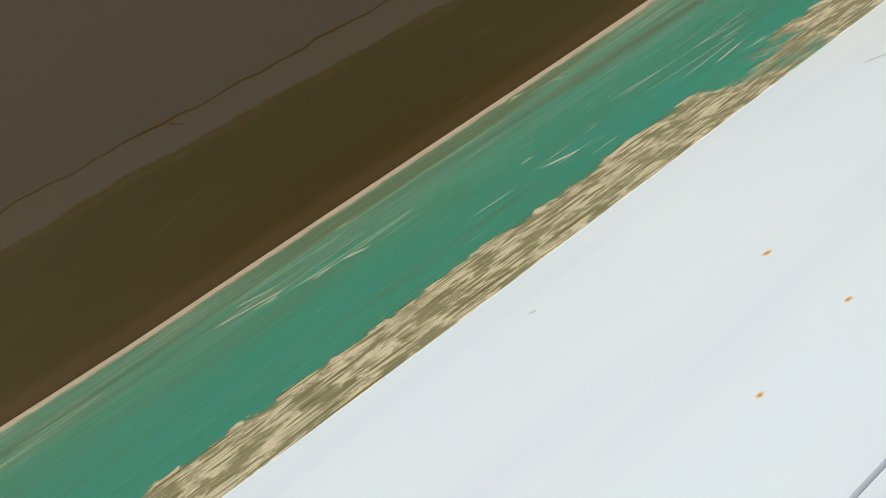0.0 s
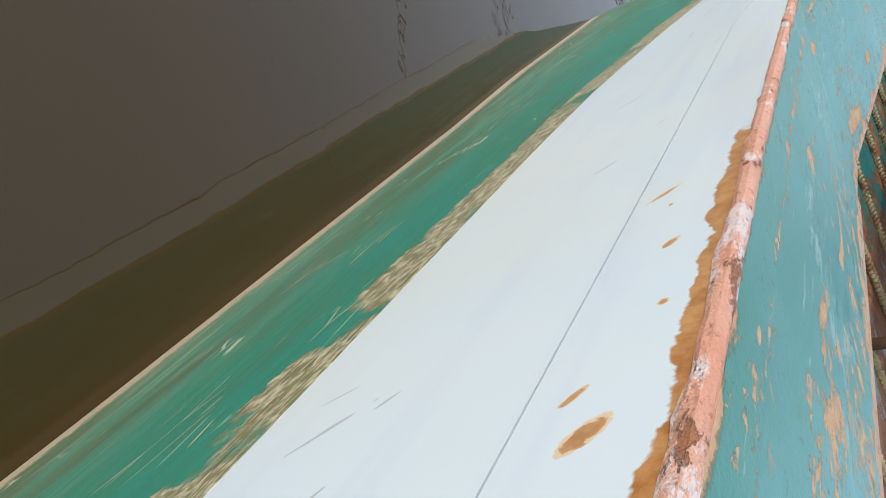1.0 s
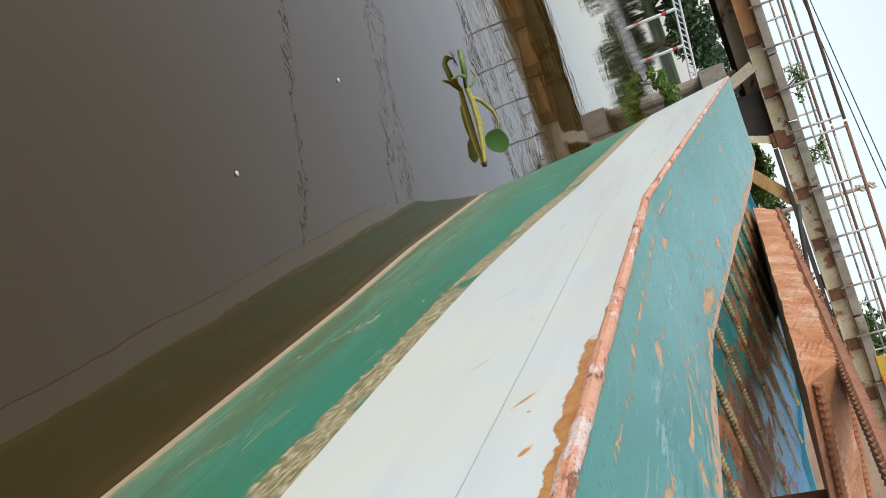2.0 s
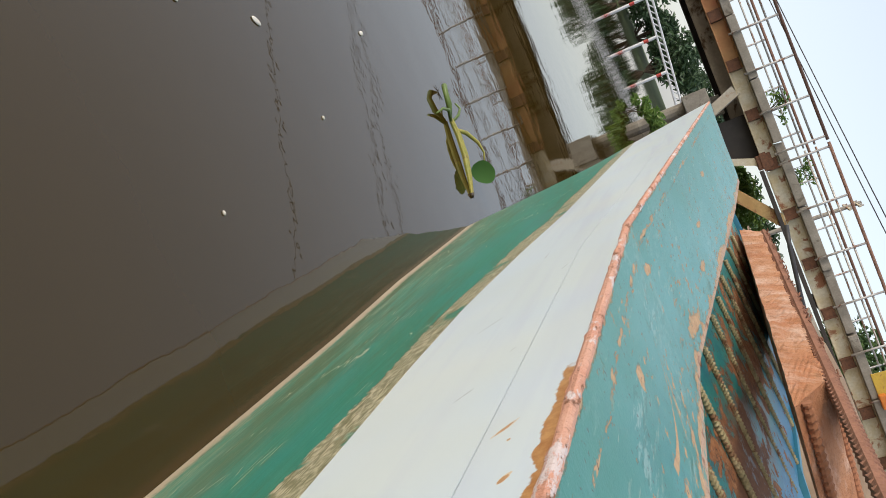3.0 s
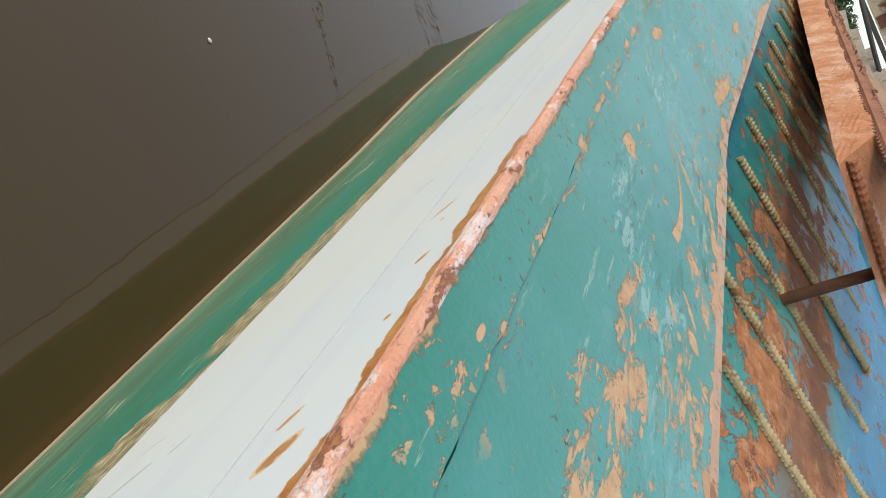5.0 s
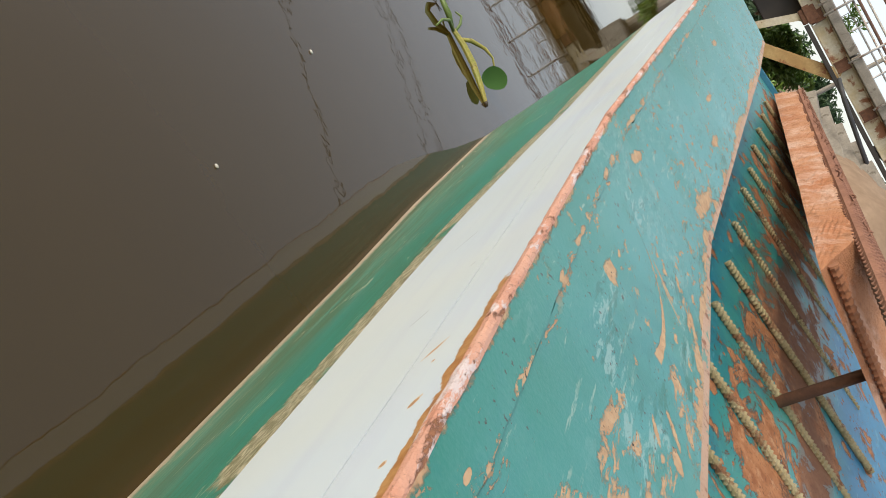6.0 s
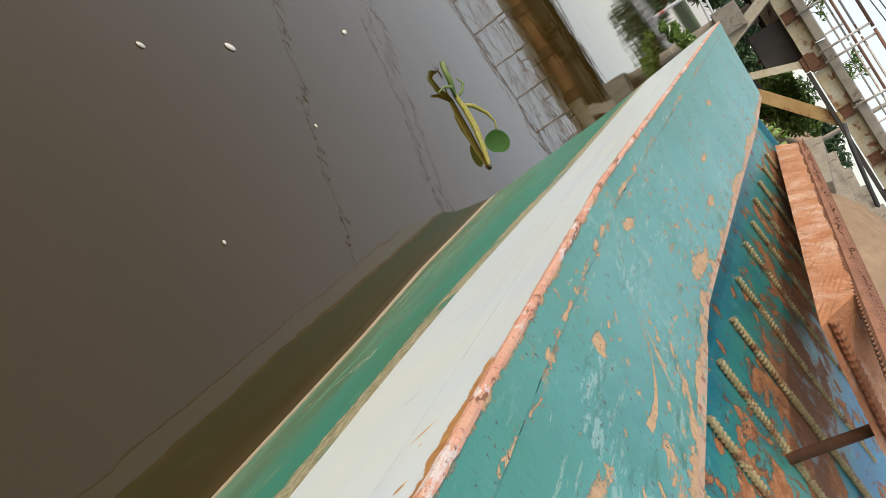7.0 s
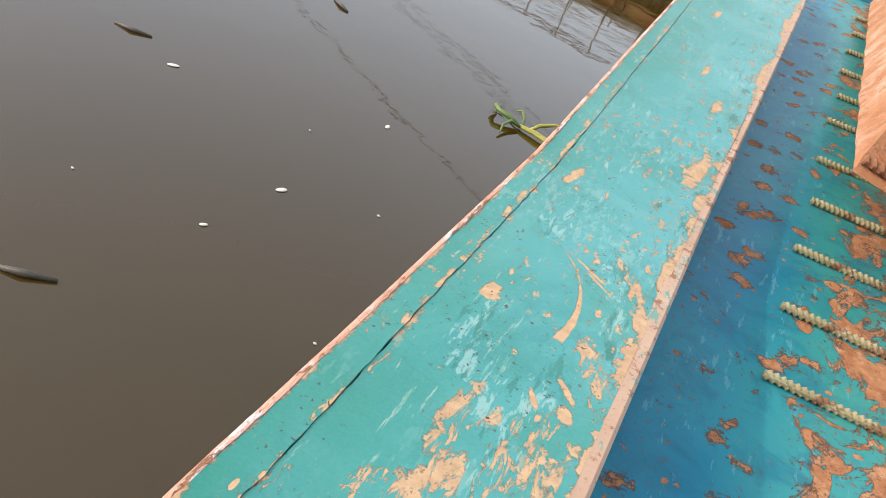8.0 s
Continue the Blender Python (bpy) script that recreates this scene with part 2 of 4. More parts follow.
def deck_paint(name, chips, torn_at, edge_wear, scuffed=(), ragged_by=0.24, few=0.0, curl=False, rub_scale=11):
    """Turquoise paint worn to primer: chips are whole flakes, torn_at are scraped patches in shreds."""
    n = Nodes(name, 0.42)
    x, y = n.axis(0), n.axis(1)
    rag, broad, mid = n.noise(30, 5, 0.65), n.noise(3.2, 4, warp=0.5), n.noise(9, 5, 0.6, warp=0.4)
    crisp = n.noise(48, 8, 0.78, warp=0.3)
    side = n.math("ADD", n.math("MULTIPLY", x, 3.2), n.math("MULTIPLY", broad, 1.3))
    col = n.mix(n.ramp(side, 0.55, 1.45), (0.011, 0.185, 0.132), (0.062, 0.290, 0.285))
    col = n.mix(n.ramp(mid, 0.48, 0.66, 0, 0.65), col, (0.022, 0.200, 0.152))
    haze = n.noise(5, 6, 0.68, n.mapped((1.0, 0.45, 1), (0, 0, 14)), warp=0.8)
    col = n.mix(n.ramp(haze, 0.48, 0.72, 0, 0.32), col, (0.17, 0.38, 0.345))
    stain = n.noise(7, 7, 0.7, n.mapped((1.0, 0.6, 1), (0, 0, -20)), warp=0.5)
    col = n.mix(n.ramp(stain, 0.54, 0.64, 0, 0.45), col, (0.020, 0.190, 0.185))
    # hair scratches drawn across and along the plate
    here = n.ramp(n.noise(4.2, 2), 0.52, 0.62, 0, 0.45)
    for q in scuffed:
        here = n.most(here, n.blob(x, y, *q, mid))
    scuff = n.noise(120, 5, 0.7, n.mapped((0.75, 0.22, 1), (0, 0, 34)), warp=0.5)
    col = n.mix(n.math("MULTIPLY", n.math("MULTIPLY", n.ramp(scuff, 0.53, 0.57), here), 0.55), col, (0.31, 0.46, 0.42))
    gouge = n.noise(95, 4, 0.7, n.mapped((0.8, 0.20, 1), (0, 0, 34)), warp=0.4)
    col = n.mix(n.math("MULTIPLY", n.math("MULTIPLY", n.ramp(gouge, 0.55, 0.60), here), 0.7), col, (0.012, 0.140, 0.110))
    fine = n.noise(70, 5, 0.75, n.mapped((1.0, 0.10, 1), (0, 0, 26)))
    thin = n.ramp(fine, 0.615, 0.635)
    col = n.mix(n.math("MULTIPLY", n.math("MULTIPLY", thin, n.ramp(rag, 0.40, 0.55)), 0.55), col, (0.36, 0.44, 0.35))
    # dark slashes where the paint was dragged
    drag = n.noise(52, 4, 0.65, n.mapped((0.9, 0.22, 1), (0, 0, 34)))
    dark = n.math("MULTIPLY", n.ramp(drag, 0.57, 0.61), n.math("MULTIPLY", n.ramp(x, 0.15, 0.21), n.ramp(n.noise(6, 2), 0.45, 0.56, 0.05, 0.85)))
    col = n.mix(dark, col, (0.010, 0.135, 0.095))
    # small flakes and black specks
    flake_at = n.noise(27, 8, 0.74, n.mapped((1.3, 0.5, 1), (0, 0, 32)), warp=0.6)
    flake = n.ramp(flake_at, 0.628 + few, 0.635 + few)
    little = n.math("MULTIPLY", n.ramp(n.noise(75, 5, 0.65, n.mapped((1.0, 0.55, 1), (0, 0, 34))), 0.595, 0.612), n.ramp(n.math("ADD", n.noise(5.5, 3), n.ramp(x, 0.10, 0.24, -0.04, 0.09)), 0.46, 0.56))
    specks = n.math("MULTIPLY", n.ramp(n.noise(140, 4, 0.6), 0.640, 0.655), n.ramp(n.noise(7, 3), 0.46, 0.54))
    edge = n.attr("edge")
    ragged = n.noise(38, 8, 0.75, n.mapped((1.2, 0.7, 1), (0, 0, 25)), warp=0.6)
    rub = n.math("ADD", edge, n.math("MULTIPLY", n.math("SUBTRACT", n.noise(rub_scale, 9, 0.75), 0.5), -ragged_by))
    crack = n.math("ADD", n.math("ABSOLUTE", n.math("SUBTRACT", x, 0.041)), n.math("MULTIPLY", n.math("SUBTRACT", n.noise(24, 9, 0.78, n.mapped((1, 0.5, 1))), 0.5), 0.075))
    shred = n.ramp(n.noise(80, 7, 0.75, n.mapped((0.9, 0.26, 1), (0, 0, 34)), warp=0.6), 0.50, 0.515)
    whole = n.most(*[n.blob(x, y, *q, crisp, 5.5) for q in chips])
    shreds = n.math("MULTIPLY", n.most(*[n.blob(x, y, *q, ragged, 6.0) for q in torn_at]), shred)
    bare = n.most(n.ramp(crack, -0.0024, -0.0036), little, flake, n.ramp(rub, edge_wear, edge_wear - 0.003), whole, shreds)
    if curl:
        # a curved gouge, thin at one end and broad at the other
        du, dv = n.math("MULTIPLY", n.math("SUBTRACT", x, 0.090), 1 / 0.093), n.math("MULTIPLY", n.math("SUBTRACT", y, 0.800), 1 / 0.155)
        ring = n.math("SQRT", n.math("ADD", n.math("MULTIPLY", du, du), n.math("MULTIPLY", dv, dv)))
        off = n.math("ABSOLUTE", n.math("SUBTRACT", ring, 1.0))
        width = n.math("ADD", n.ramp(y, 0.755, 0.90, 0.070, 0.008), n.math("MULTIPLY", n.math("SUBTRACT", crisp, 0.5), 0.09))
        stretch = n.math("MULTIPLY", n.math("MULTIPLY", n.ramp(y, 0.748, 0.752), n.ramp(y, 0.953, 0.949)), n.ramp(x, 0.105, 0.11))
        bare = n.most(bare, n.math("MULTIPLY", n.ramp(n.math("SUBTRACT", off, width), 0.004, -0.004), stretch))
    rim = n.noise(90, 3)
    skin = n.mix(n.ramp(rim, 0.35, 0.7), (0.52, 0.335, 0.185), (0.42, 0.255, 0.135))
    skin = n.mix(n.ramp(n.noise(22, 4), 0.55, 0.7, 0, 0.5), skin, (0.36, 0.17, 0.08))
    skin = n.mix(n.ramp(n.noise(170, 4, 0.7), 0.60, 0.66, 0, 0.8), skin, (0.17, 0.095, 0.05))
    col = n.mix(bare, col, skin)
    ring_edge = n.math("MULTIPLY", n.ramp(flake_at, 0.616 + few, 0.626 + few), n.ramp(flake_at, 0.638 + few, 0.631 + few))
    col = n.mix(n.most(specks, n.math("MULTIPLY", ring_edge, 0.7)), col, (0.05, 0.04, 0.028))
    grit = n.noise(260, 3, 0.7)
    col = n.mix(n.ramp(grit, 0.40, 0.72, 0, 0.10), col, (0.22, 0.38, 0.35))
    n.bump(n.math("ADD", n.math("SUBTRACT", n.math("MULTIPLY", mid, 0.3), bare), n.math("MULTIPLY", grit, 0.15)), 0.7, 0.003)
    return n.done(col, n.ramp(bare, 0, 1, 0.36, 0.85))


def floor_paint():
    n = Nodes("floor_paint", 0.55)
    n.bsdf.inputs["Specular IOR Level"].default_value = 0.3
    x = n.axis(0)
    broad, rag = n.noise(3.5, 4, warp=0.4), n.noise(34, 5, 0.65)
    # bluer towards the deck: the deck edge's shadow is tinted into the paint
    col = n.mix(n.ramp(n.math("ADD", x, n.math("MULTIPLY", broad, 0.18)), 0.50, 0.66), (0.003, 0.165, 0.265), (0.040, 0.245, 0.200))
    col = n.mix(n.ramp(broad, 0.42, 0.62, 0, 0.5), col, (0.022, 0.250, 0.285))
    # blue again beyond the muddy middle
    col = n.mix(n.ramp(n.math("ADD", x, n.math("MULTIPLY", rag, 0.12)), 0.98, 1.10), col, (0.020, 0.170, 0.300))
    grime = n.noise(11, 7, 0.72, warp=0.6)
    col = n.mix(n.ramp(grime, 0.48, 0.64, 0, 0.6), col, (0.004, 0.115, 0.175))
    scratch = n.noise(60, 5, 0.7, n.mapped((0.9, 0.18, 1), (0, 0, 30)))
    col = n.mix(n.math("MULTIPLY", n.ramp(scratch, 0.60, 0.64), 0.4), col, (0.16, 0.36, 0.40))
    # rust sheets, thicker where feet and mud wear the middle
    sheet = n.noise(7.5, 9, 0.70, warp=0.6)
    more = n.ramp(x, 0.45, 0.72, -0.03, 0.17)
    less = n.ramp(x, 0.90, 1.05, 0.0, 0.16)
    sheet_at = n.math("SUBTRACT", n.math("ADD", sheet, more), less)
    bare = n.ramp(sheet_at, 0.630, 0.638)
    wave = n.math("MULTIPLY", n.math("SUBTRACT", n.noise(38, 7, 0.75, warp=0.4), 0.5), 1.25)
    some = n.ramp(n.noise(4.5, 2), 0.40, 0.44)
    dots = n.math("ADD", n.cells(13), wave)
    small = n.math("ADD", n.cells(31), wave)
    bare = n.most(bare, n.math("MULTIPLY", n.ramp(dots, 0.225, 0.210), some), n.ramp(small, 0.115, 0.100))
    rim = n.most(n.math("MULTIPLY", n.math("MULTIPLY", n.ramp(dots, 0.285, 0.262), n.ramp(dots, 0.19, 0.21)), some),
                 n.math("MULTIPLY", n.ramp(sheet_at, 0.618, 0.626), n.ramp(sheet_at, 0.642, 0.634)))
    skin = n.mix(n.ramp(n.noise(40, 4), 0.35, 0.7), (0.42, 0.185, 0.080), (0.27, 0.10, 0.04))
    skin = n.mix(n.ramp(rag, 0.52, 0.66, 0, 0.7), skin, (0.54, 0.31, 0.165))
    skin = n.mix(n.ramp(n.noise(150, 5, 0.7), 0.56, 0.64, 0, 0.8), skin, (0.15, 0.065, 0.035))
    col = n.mix(bare, col, skin)
    col = n.mix(n.math("MULTIPLY", rim, 0.85), col, (0.075, 0.042, 0.030))
    # wet mud trodden dark
    mud = n.math("MULTIPLY", n.ramp(n.noise(3.1, 5, 0.6, n.mapped((1.3, 0.6, 1))), 0.50, 0.56), n.math("MULTIPLY", n.ramp(x, 0.62, 0.72), n.ramp(x, 1.0, 0.92)))
    col = n.mix(n.math("MULTIPLY", mud, 0.75), col, (0.17, 0.085, 0.050))
    nicks = n.math("MULTIPLY", n.ramp(n.noise(120, 4, 0.6), 0.63, 0.65), n.ramp(n.noise(7, 3), 0.42, 0.50))
    col = n.mix(n.math("MULTIPLY", nicks, 0.85), col, (0.15, 0.065, 0.040))
    n.bump(n.math("SUBTRACT", n.math("MULTIPLY", rag, 0.25), bare), 0.7, 0.003)
    return n.done(col, n.ramp(bare, 0, 1, 0.40, 0.9))


def pink_paint():
    n = Nodes("edge_paint", 0.7)
    rag, fine = n.noise(70, 6, 0.7), n.noise(210, 5, 0.72)
    lump = n.noise(34, 7, 0.72, n.mapped((1.6, 0.6, 1.6)))
    col = n.mix(n.ramp(n.noise(14, 4), 0.35, 0.65), (0.62, 0.29, 0.185), (0.66, 0.37, 0.26))
    col = n.mix(n.ramp(n.noise(22, 8, 0.75, n.mapped((2.0, 0.5, 1.5))), 0.53, 0.57, 0, 0.9), col, (0.68, 0.60, 0.58))
    col = n.mix(n.ramp(lump, 0.575, 0.60), col, (0.33, 0.135, 0.060))
    col = n.mix(n.ramp(fine, 0.58, 0.66, 0, 0.65), col, (0.26, 0.12, 0.065))
    n.bump(n.math("ADD", n.math("SUBTRACT", rag, n.ramp(lump, 0.57, 0.60, 0, 0.5)), n.math("MULTIPLY", fine, 0.5)), 1.0, 0.005)
    return n.done(col)


def bare_edge():
    n = Nodes("worn_edge", 0.75)
    rag = n.noise(36, 5, 0.65)
    col = n.mix(n.ramp(n.noise(7, 4), 0.35, 0.65), (0.40, 0.25, 0.165), (0.47, 0.32, 0.225))
    col = n.mix(n.ramp(rag, 0.56, 0.62), col, (0.24, 0.11, 0.06))
    col = n.mix(n.ramp(n.noise(60, 6, 0.75, n.mapped((1, 0.4, 1))), 0.57, 0.62, 0, 0.8), col, (0.06, 0.26, 0.22))
    col = n.mix(n.ramp(n.noise(120, 4, 0.7), 0.60, 0.66, 0, 0.7), col, (0.16, 0.075, 0.045))
    n.bump(rag, 0.6, 0.003)
    return n.done(col)


def mud_coat():
    n = Nodes("dried_mud", 0.95)
    broad, lump, fine, grit = n.noise(5, 5, warp=0.5), n.noise(24, 6, 0.7), n.noise(80, 5, 0.7), n.noise(260, 3)
    col = n.mix(n.ramp(broad, 0.35, 0.65), (0.46, 0.185, 0.080), (0.54, 0.27, 0.140))
    col = n.mix(n.ramp(n.noise(6, 7, 0.68, n.mapped((1, 1.4, 1), (0, 0, 12)), warp=0.5), 0.48, 0.64, 0, 0.8), col, (0.66, 0.46, 0.35))
    col = n.mix(n.ramp(lump, 0.54, 0.68, 0, 0.7), col, (0.30, 0.13, 0.055))
    col = n.mix(n.ramp(fine, 0.56, 0.72, 0, 0.5), col, (0.24, 0.10, 0.045))
    n.bump(n.math("ADD", n.math("ADD", lump, n.math("MULTIPLY", fine, 0.6)), n.math("MULTIPLY", grit, 0.25)), 1.0, 0.012)
    return n.done(col)


def water_surface():
    n = Nodes("silty_water", 0.02)
    n.bsdf.inputs["IOR"].default_value = 1.50
    col = n.mix(n.ramp(n.noise(0.5, 3), 0.35, 0.65), (0.040, 0.0235, 0.0030), (0.047, 0.0280, 0.0042))
    col = n.mix(n.ramp(n.noise(0.9, 5, 0.6, warp=0.5), 0.45, 0.70, 0, 0.5), col, (0.050, 0.0300, 0.0050))
    ripple = n.math("ADD", n.noise(1.6, 2), n.math("MULTIPLY", n.noise(9, 3), 0.22))
    n.bump(ripple, 0.16, 0.012)
    return n.done(col)


def leaf_green(name, a, b, rough=0.5):
    n = Nodes(name, rough)
    r = n.nt.nodes.new("ShaderNodeNewGeometry").outputs["Random Per Island"]
    col = n.mix(r, a, b)
    return n.done(n.mix(n.ramp(n.noise(3, 2), 0.4, 0.7, 0, 0.4), col, tuple(0.6 * v for v in a)))


HULL = hull_paint()
DECK = deck_paint("deck_paint", [
    (0.089, 0.769, 0.013, 0.020, 10), (0.074, 1.181, 0.008, 0.050, -8), (0.228, 1.756, 0.010, 0.050, -4), (0.172, 1.928, 0.007, 0.045, -4),
    (0.200, 0.984, 0.004, 0.016, 20), (0.172, 0.925, 0.0035, 0.030, 60), (0.190, 0.905, 0.0025, 0.030, 55), (0.221, 0.640, 0.009, 0.014, 20),
    (0.212, 0.676, 0.005, 0.020, 40), (0.240, 0.700, 0.006, 0.012, 20), (0.186, 0.640, 0.004, 0.016, 30), (0.122, 2.41, 0.009, 0.05, -6),
    (0.246, 1.430, 0.017, 0.085, -6), (0.270, 1.315, 0.012, 0.040, 0), (0.262, 1.020, 0.010, 0.055, 0), (0.255, 0.870, 0.011, 0.040, 10),
    (0.30, 2.1, 0.012, 0.10, 2), (0.31, 2.6, 0.010, 0.08, 2), (0.135, 0.470, 0.010, 0.020, -10), (0.150, 0.487, 0.006, 0.014, 0)],
    [(0.134, 0.560, 0.014, 0.060, -4), (0.155, 0.585, 0.016, 0.020, 0), (0.125, 0.44, 0.030, 0.030, 0), (0.153, 0.495, 0.016, 0.035, 0),
     (0.189, 0.526, 0.022, 0.035, 10), (0.218, 0.535, 0.018, 0.040, 10), (0.225, 0.735, 0.016, 0.05, 30), (0.215, 0.60, 0.030, 0.05, 30),
     (0.235, 0.93, 0.012, 0.06, 25), (0.215, 1.20, 0.010, 0.05, 20), (0.15, 0.38, 0.05, 0.05, 0)],
    0.004, [(0.110, 0.690, 0.034, 0.075, 14), (0.19, 0.60, 0.05, 0.10, 16), (0.22, 0.88, 0.03, 0.10, 10), (0.10, 1.0, 0.03, 0.06, 0)], 0.14, 0.0, True)
LIP = deck_paint("deck_edge_paint", [(0.030, 0.374, 0.0022, 0.006, 0), (0.026, 0.31, 0.002, 0.005, 20), (0.036, 0.645, 0.003, 0.012, 6), (0.036, 1.26, 0.004, 0.04, 0)],
                 [(0.038, 1.36, 0.007, 0.10, 0), (0.038, 0.72, 0.006, 0.05, 0), (0.038, 0.86, 0.005, 0.06, 0), (0.036, 1.0, 0.005, 0.08, 0),
                  (0.036, 1.6, 0.006, 0.10, 0), (0.04, 0.50, 0.005, 0.04, 0), (0.037, 2.0, 0.006, 0.15, 0), (0.037, 2.6, 0.006, 0.2, 0)], 0.0022, (), 0.035, 0.02, False, 34)
FLOOR = floor_paint()
PINK = pink_paint()
EDGE = bare_edge()
MUD = mud_coat()
WATER = water_surface()
REBAR = speckled("rusty_rebar", (0.47, 0.40, 0.23), (0.34, 0.27, 0.13), 22, 0.7, 0.1, 0.4, (0.21, 0.10, 0.045), 0.56)
MUDBAR = speckled("muddy_rebar", (0.40, 0.17, 0.085), (0.30, 0.125, 0.06), 14, 0.9)
BROWNBAR = speckled("brown_rusted_bar", (0.30, 0.14, 0.085), (0.22, 0.10, 0.06), 14, 0.85)
STEEL_RUST = speckled("rusted_pipe", (0.22, 0.10, 0.05), (0.13, 0.06, 0.035), 18, 0.8, 0.2)
WELD = speckled("weld_rust", (0.52, 0.36, 0.22), (0.66, 0.60, 0.54), 60, 0.8, stain=(0.25, 0.12, 0.06), amount=0.53)
PLATE_BACK = speckled("inner_plate_blue", (0.03, 0.17, 0.27), (0.04, 0.22, 0.30), 5, 0.5, stain=RUST, amount=0.62)
GIRDER = speckled("peeling_girder_paint", (0.62, 0.58, 0.46), (0.52, 0.42, 0.24), 2.6, 0.7, stain=(0.26, 0.11, 0.05), amount=0.57)
GIRDER_RED = speckled("rusted_girder", (0.33, 0.12, 0.05), (0.45, 0.25, 0.10), 1.6, 0.75, stain=(0.55, 0.45, 0.30), amount=0.62)
YELLOWED = speckled("yellowed_brace_paint", (0.52, 0.36, 0.15), (0.42, 0.25, 0.09), 2.2, 0.7, stain=(0.26, 0.10, 0.04), amount=0.56)
PALE_STEEL = speckled("pale_leg_paint", (0.50, 0.47, 0.40), (0.42, 0.38, 0.30), 2.0, 0.7, stain=(0.28, 0.14, 0.07), amount=0.60)
# near-black holds the shade under the bridge; also the dark strut's own colour
DARK_SHADED_STEEL = speckled("dark_shaded_steel", (0.030, 0.027, 0.024), (0.055, 0.046, 0.038), 1.4, 0.7)
SOFFIT = speckled("grey_brown_girder", (0.64, 0.57, 0.46), (0.48, 0.40, 0.30), 1.6, 0.85, stain=(0.16, 0.10, 0.06), amount=0.58)
CONCRETE = speckled("weathered_concrete", (0.34, 0.31, 0.26), (0.24, 0.215, 0.175), 4.0, 0.9, stain=(0.15, 0.13, 0.10), amount=0.60)
PIPE = speckled("galvanised_pipe", (0.50, 0.49, 0.47), (0.40, 0.38, 0.35), 6, 0.5, 0.4, stain=(0.25, 0.13, 0.08), amount=0.55)
RAIL_RUST = speckled("rusty_rail", (0.17, 0.095, 0.07), (0.24, 0.13, 0.09), 6, 0.7, 0.2)
WHITE_STEEL = speckled("white_paint_steel", (0.78, 0.79, 0.80), (0.68, 0.69, 0.70), 2, 0.5)
RED_PAINT = speckled("red_paint", (0.55, 0.06, 0.04), (0.45, 0.05, 0.04), 4, 0.5)
YELLOW = speckled("yellow_paint", (0.62, 0.42, 0.05), (0.55, 0.33, 0.05), 4, 0.5, stain=(0.3, 0.12, 0.05), amount=0.6)
ORANGE = speckled("orange_paint", (0.70, 0.22, 0.03), (0.6, 0.18, 0.03), 4, 0.5)
BANK_SOIL = speckled("bank_soil", (0.34, 0.235, 0.15), (0.25, 0.165, 0.10), 0.9, 0.95, bump=0.8)
GRASSY = speckled("grassy_bank", (0.06, 0.10, 0.03), (0.10, 0.12, 0.045), 0.6, 0.95, bump=0.6)
CABLE = speckled("black_cable", (0.03, 0.03, 0.035), (0.05, 0.05, 0.05), 5, 0.6)
BARK = speckled("bark", (0.15, 0.11, 0.08), (0.10, 0.075, 0.05), 9, 0.9)
LEAF_A = leaf_green("bush_leaf", (0.08, 0.18, 0.03), (0.22, 0.33, 0.07))
BLADE = leaf_green("bank_blade", (0.10, 0.21, 0.03), (0.26, 0.36, 0.08))
LEAF_B = leaf_green("tree_leaf", (0.04, 0.09, 0.025), (0.10, 0.17, 0.045))
LEAF_C = leaf_green("far_leaf", (0.04, 0.085, 0.035), (0.075, 0.13, 0.05))
PAD = leaf_green("floating_leaf", (0.018, 0.070, 0.006), (0.026, 0.085, 0.008), 0.9)
SHOOT = leaf_green("young_shoot", (0.10, 0.16, 0.03), (0.13, 0.19, 0.04), 0.45)
STALK = speckled("yellowed_stalk", (0.42, 0.34, 0.07), (0.26, 0.27, 0.05), 22, 0.6, stain=(0.14, 0.10, 0.04), amount=0.60)
FOAM = speckled("pale_petal", (0.72, 0.68, 0.60), (0.62, 0.58, 0.50), 60, 0.7)
TWIG = speckled("wet_twig", (0.05, 0.04, 0.03), (0.08, 0.06, 0.04), 40, 0.5)


# ---------------------------------------------------------------- mesh helpers
def box(bm, c, s, m=None, bevel=0.0):
    r = bmesh.ops.create_cube(bm, size=1.0, matrix=(m or Matrix()) @ Matrix.Translation(c) @ Matrix.Diagonal((*s, 1)))
    if bevel:
        es = {e for v in r["verts"] for e in v.link_edges}
        bmesh.ops.bevel(bm, geom=list(es), offset=bevel, segments=2, affect="EDGES", profile=0.6)
    return bm


def tube(bm, a, b, r, sides=8, r2=None):
    a, b = Vector(a), Vector(b)
    d = b - a
    m = Matrix.Translation((a + b) / 2) @ d.to_track_quat("Z", "Y").to_matrix().to_4x4()
    bmesh.ops.create_cone(bm, cap_ends=True, segments=sides, radius1=r, radius2=r if r2 is None else r2, depth=d.length, matrix=m)
    return bm


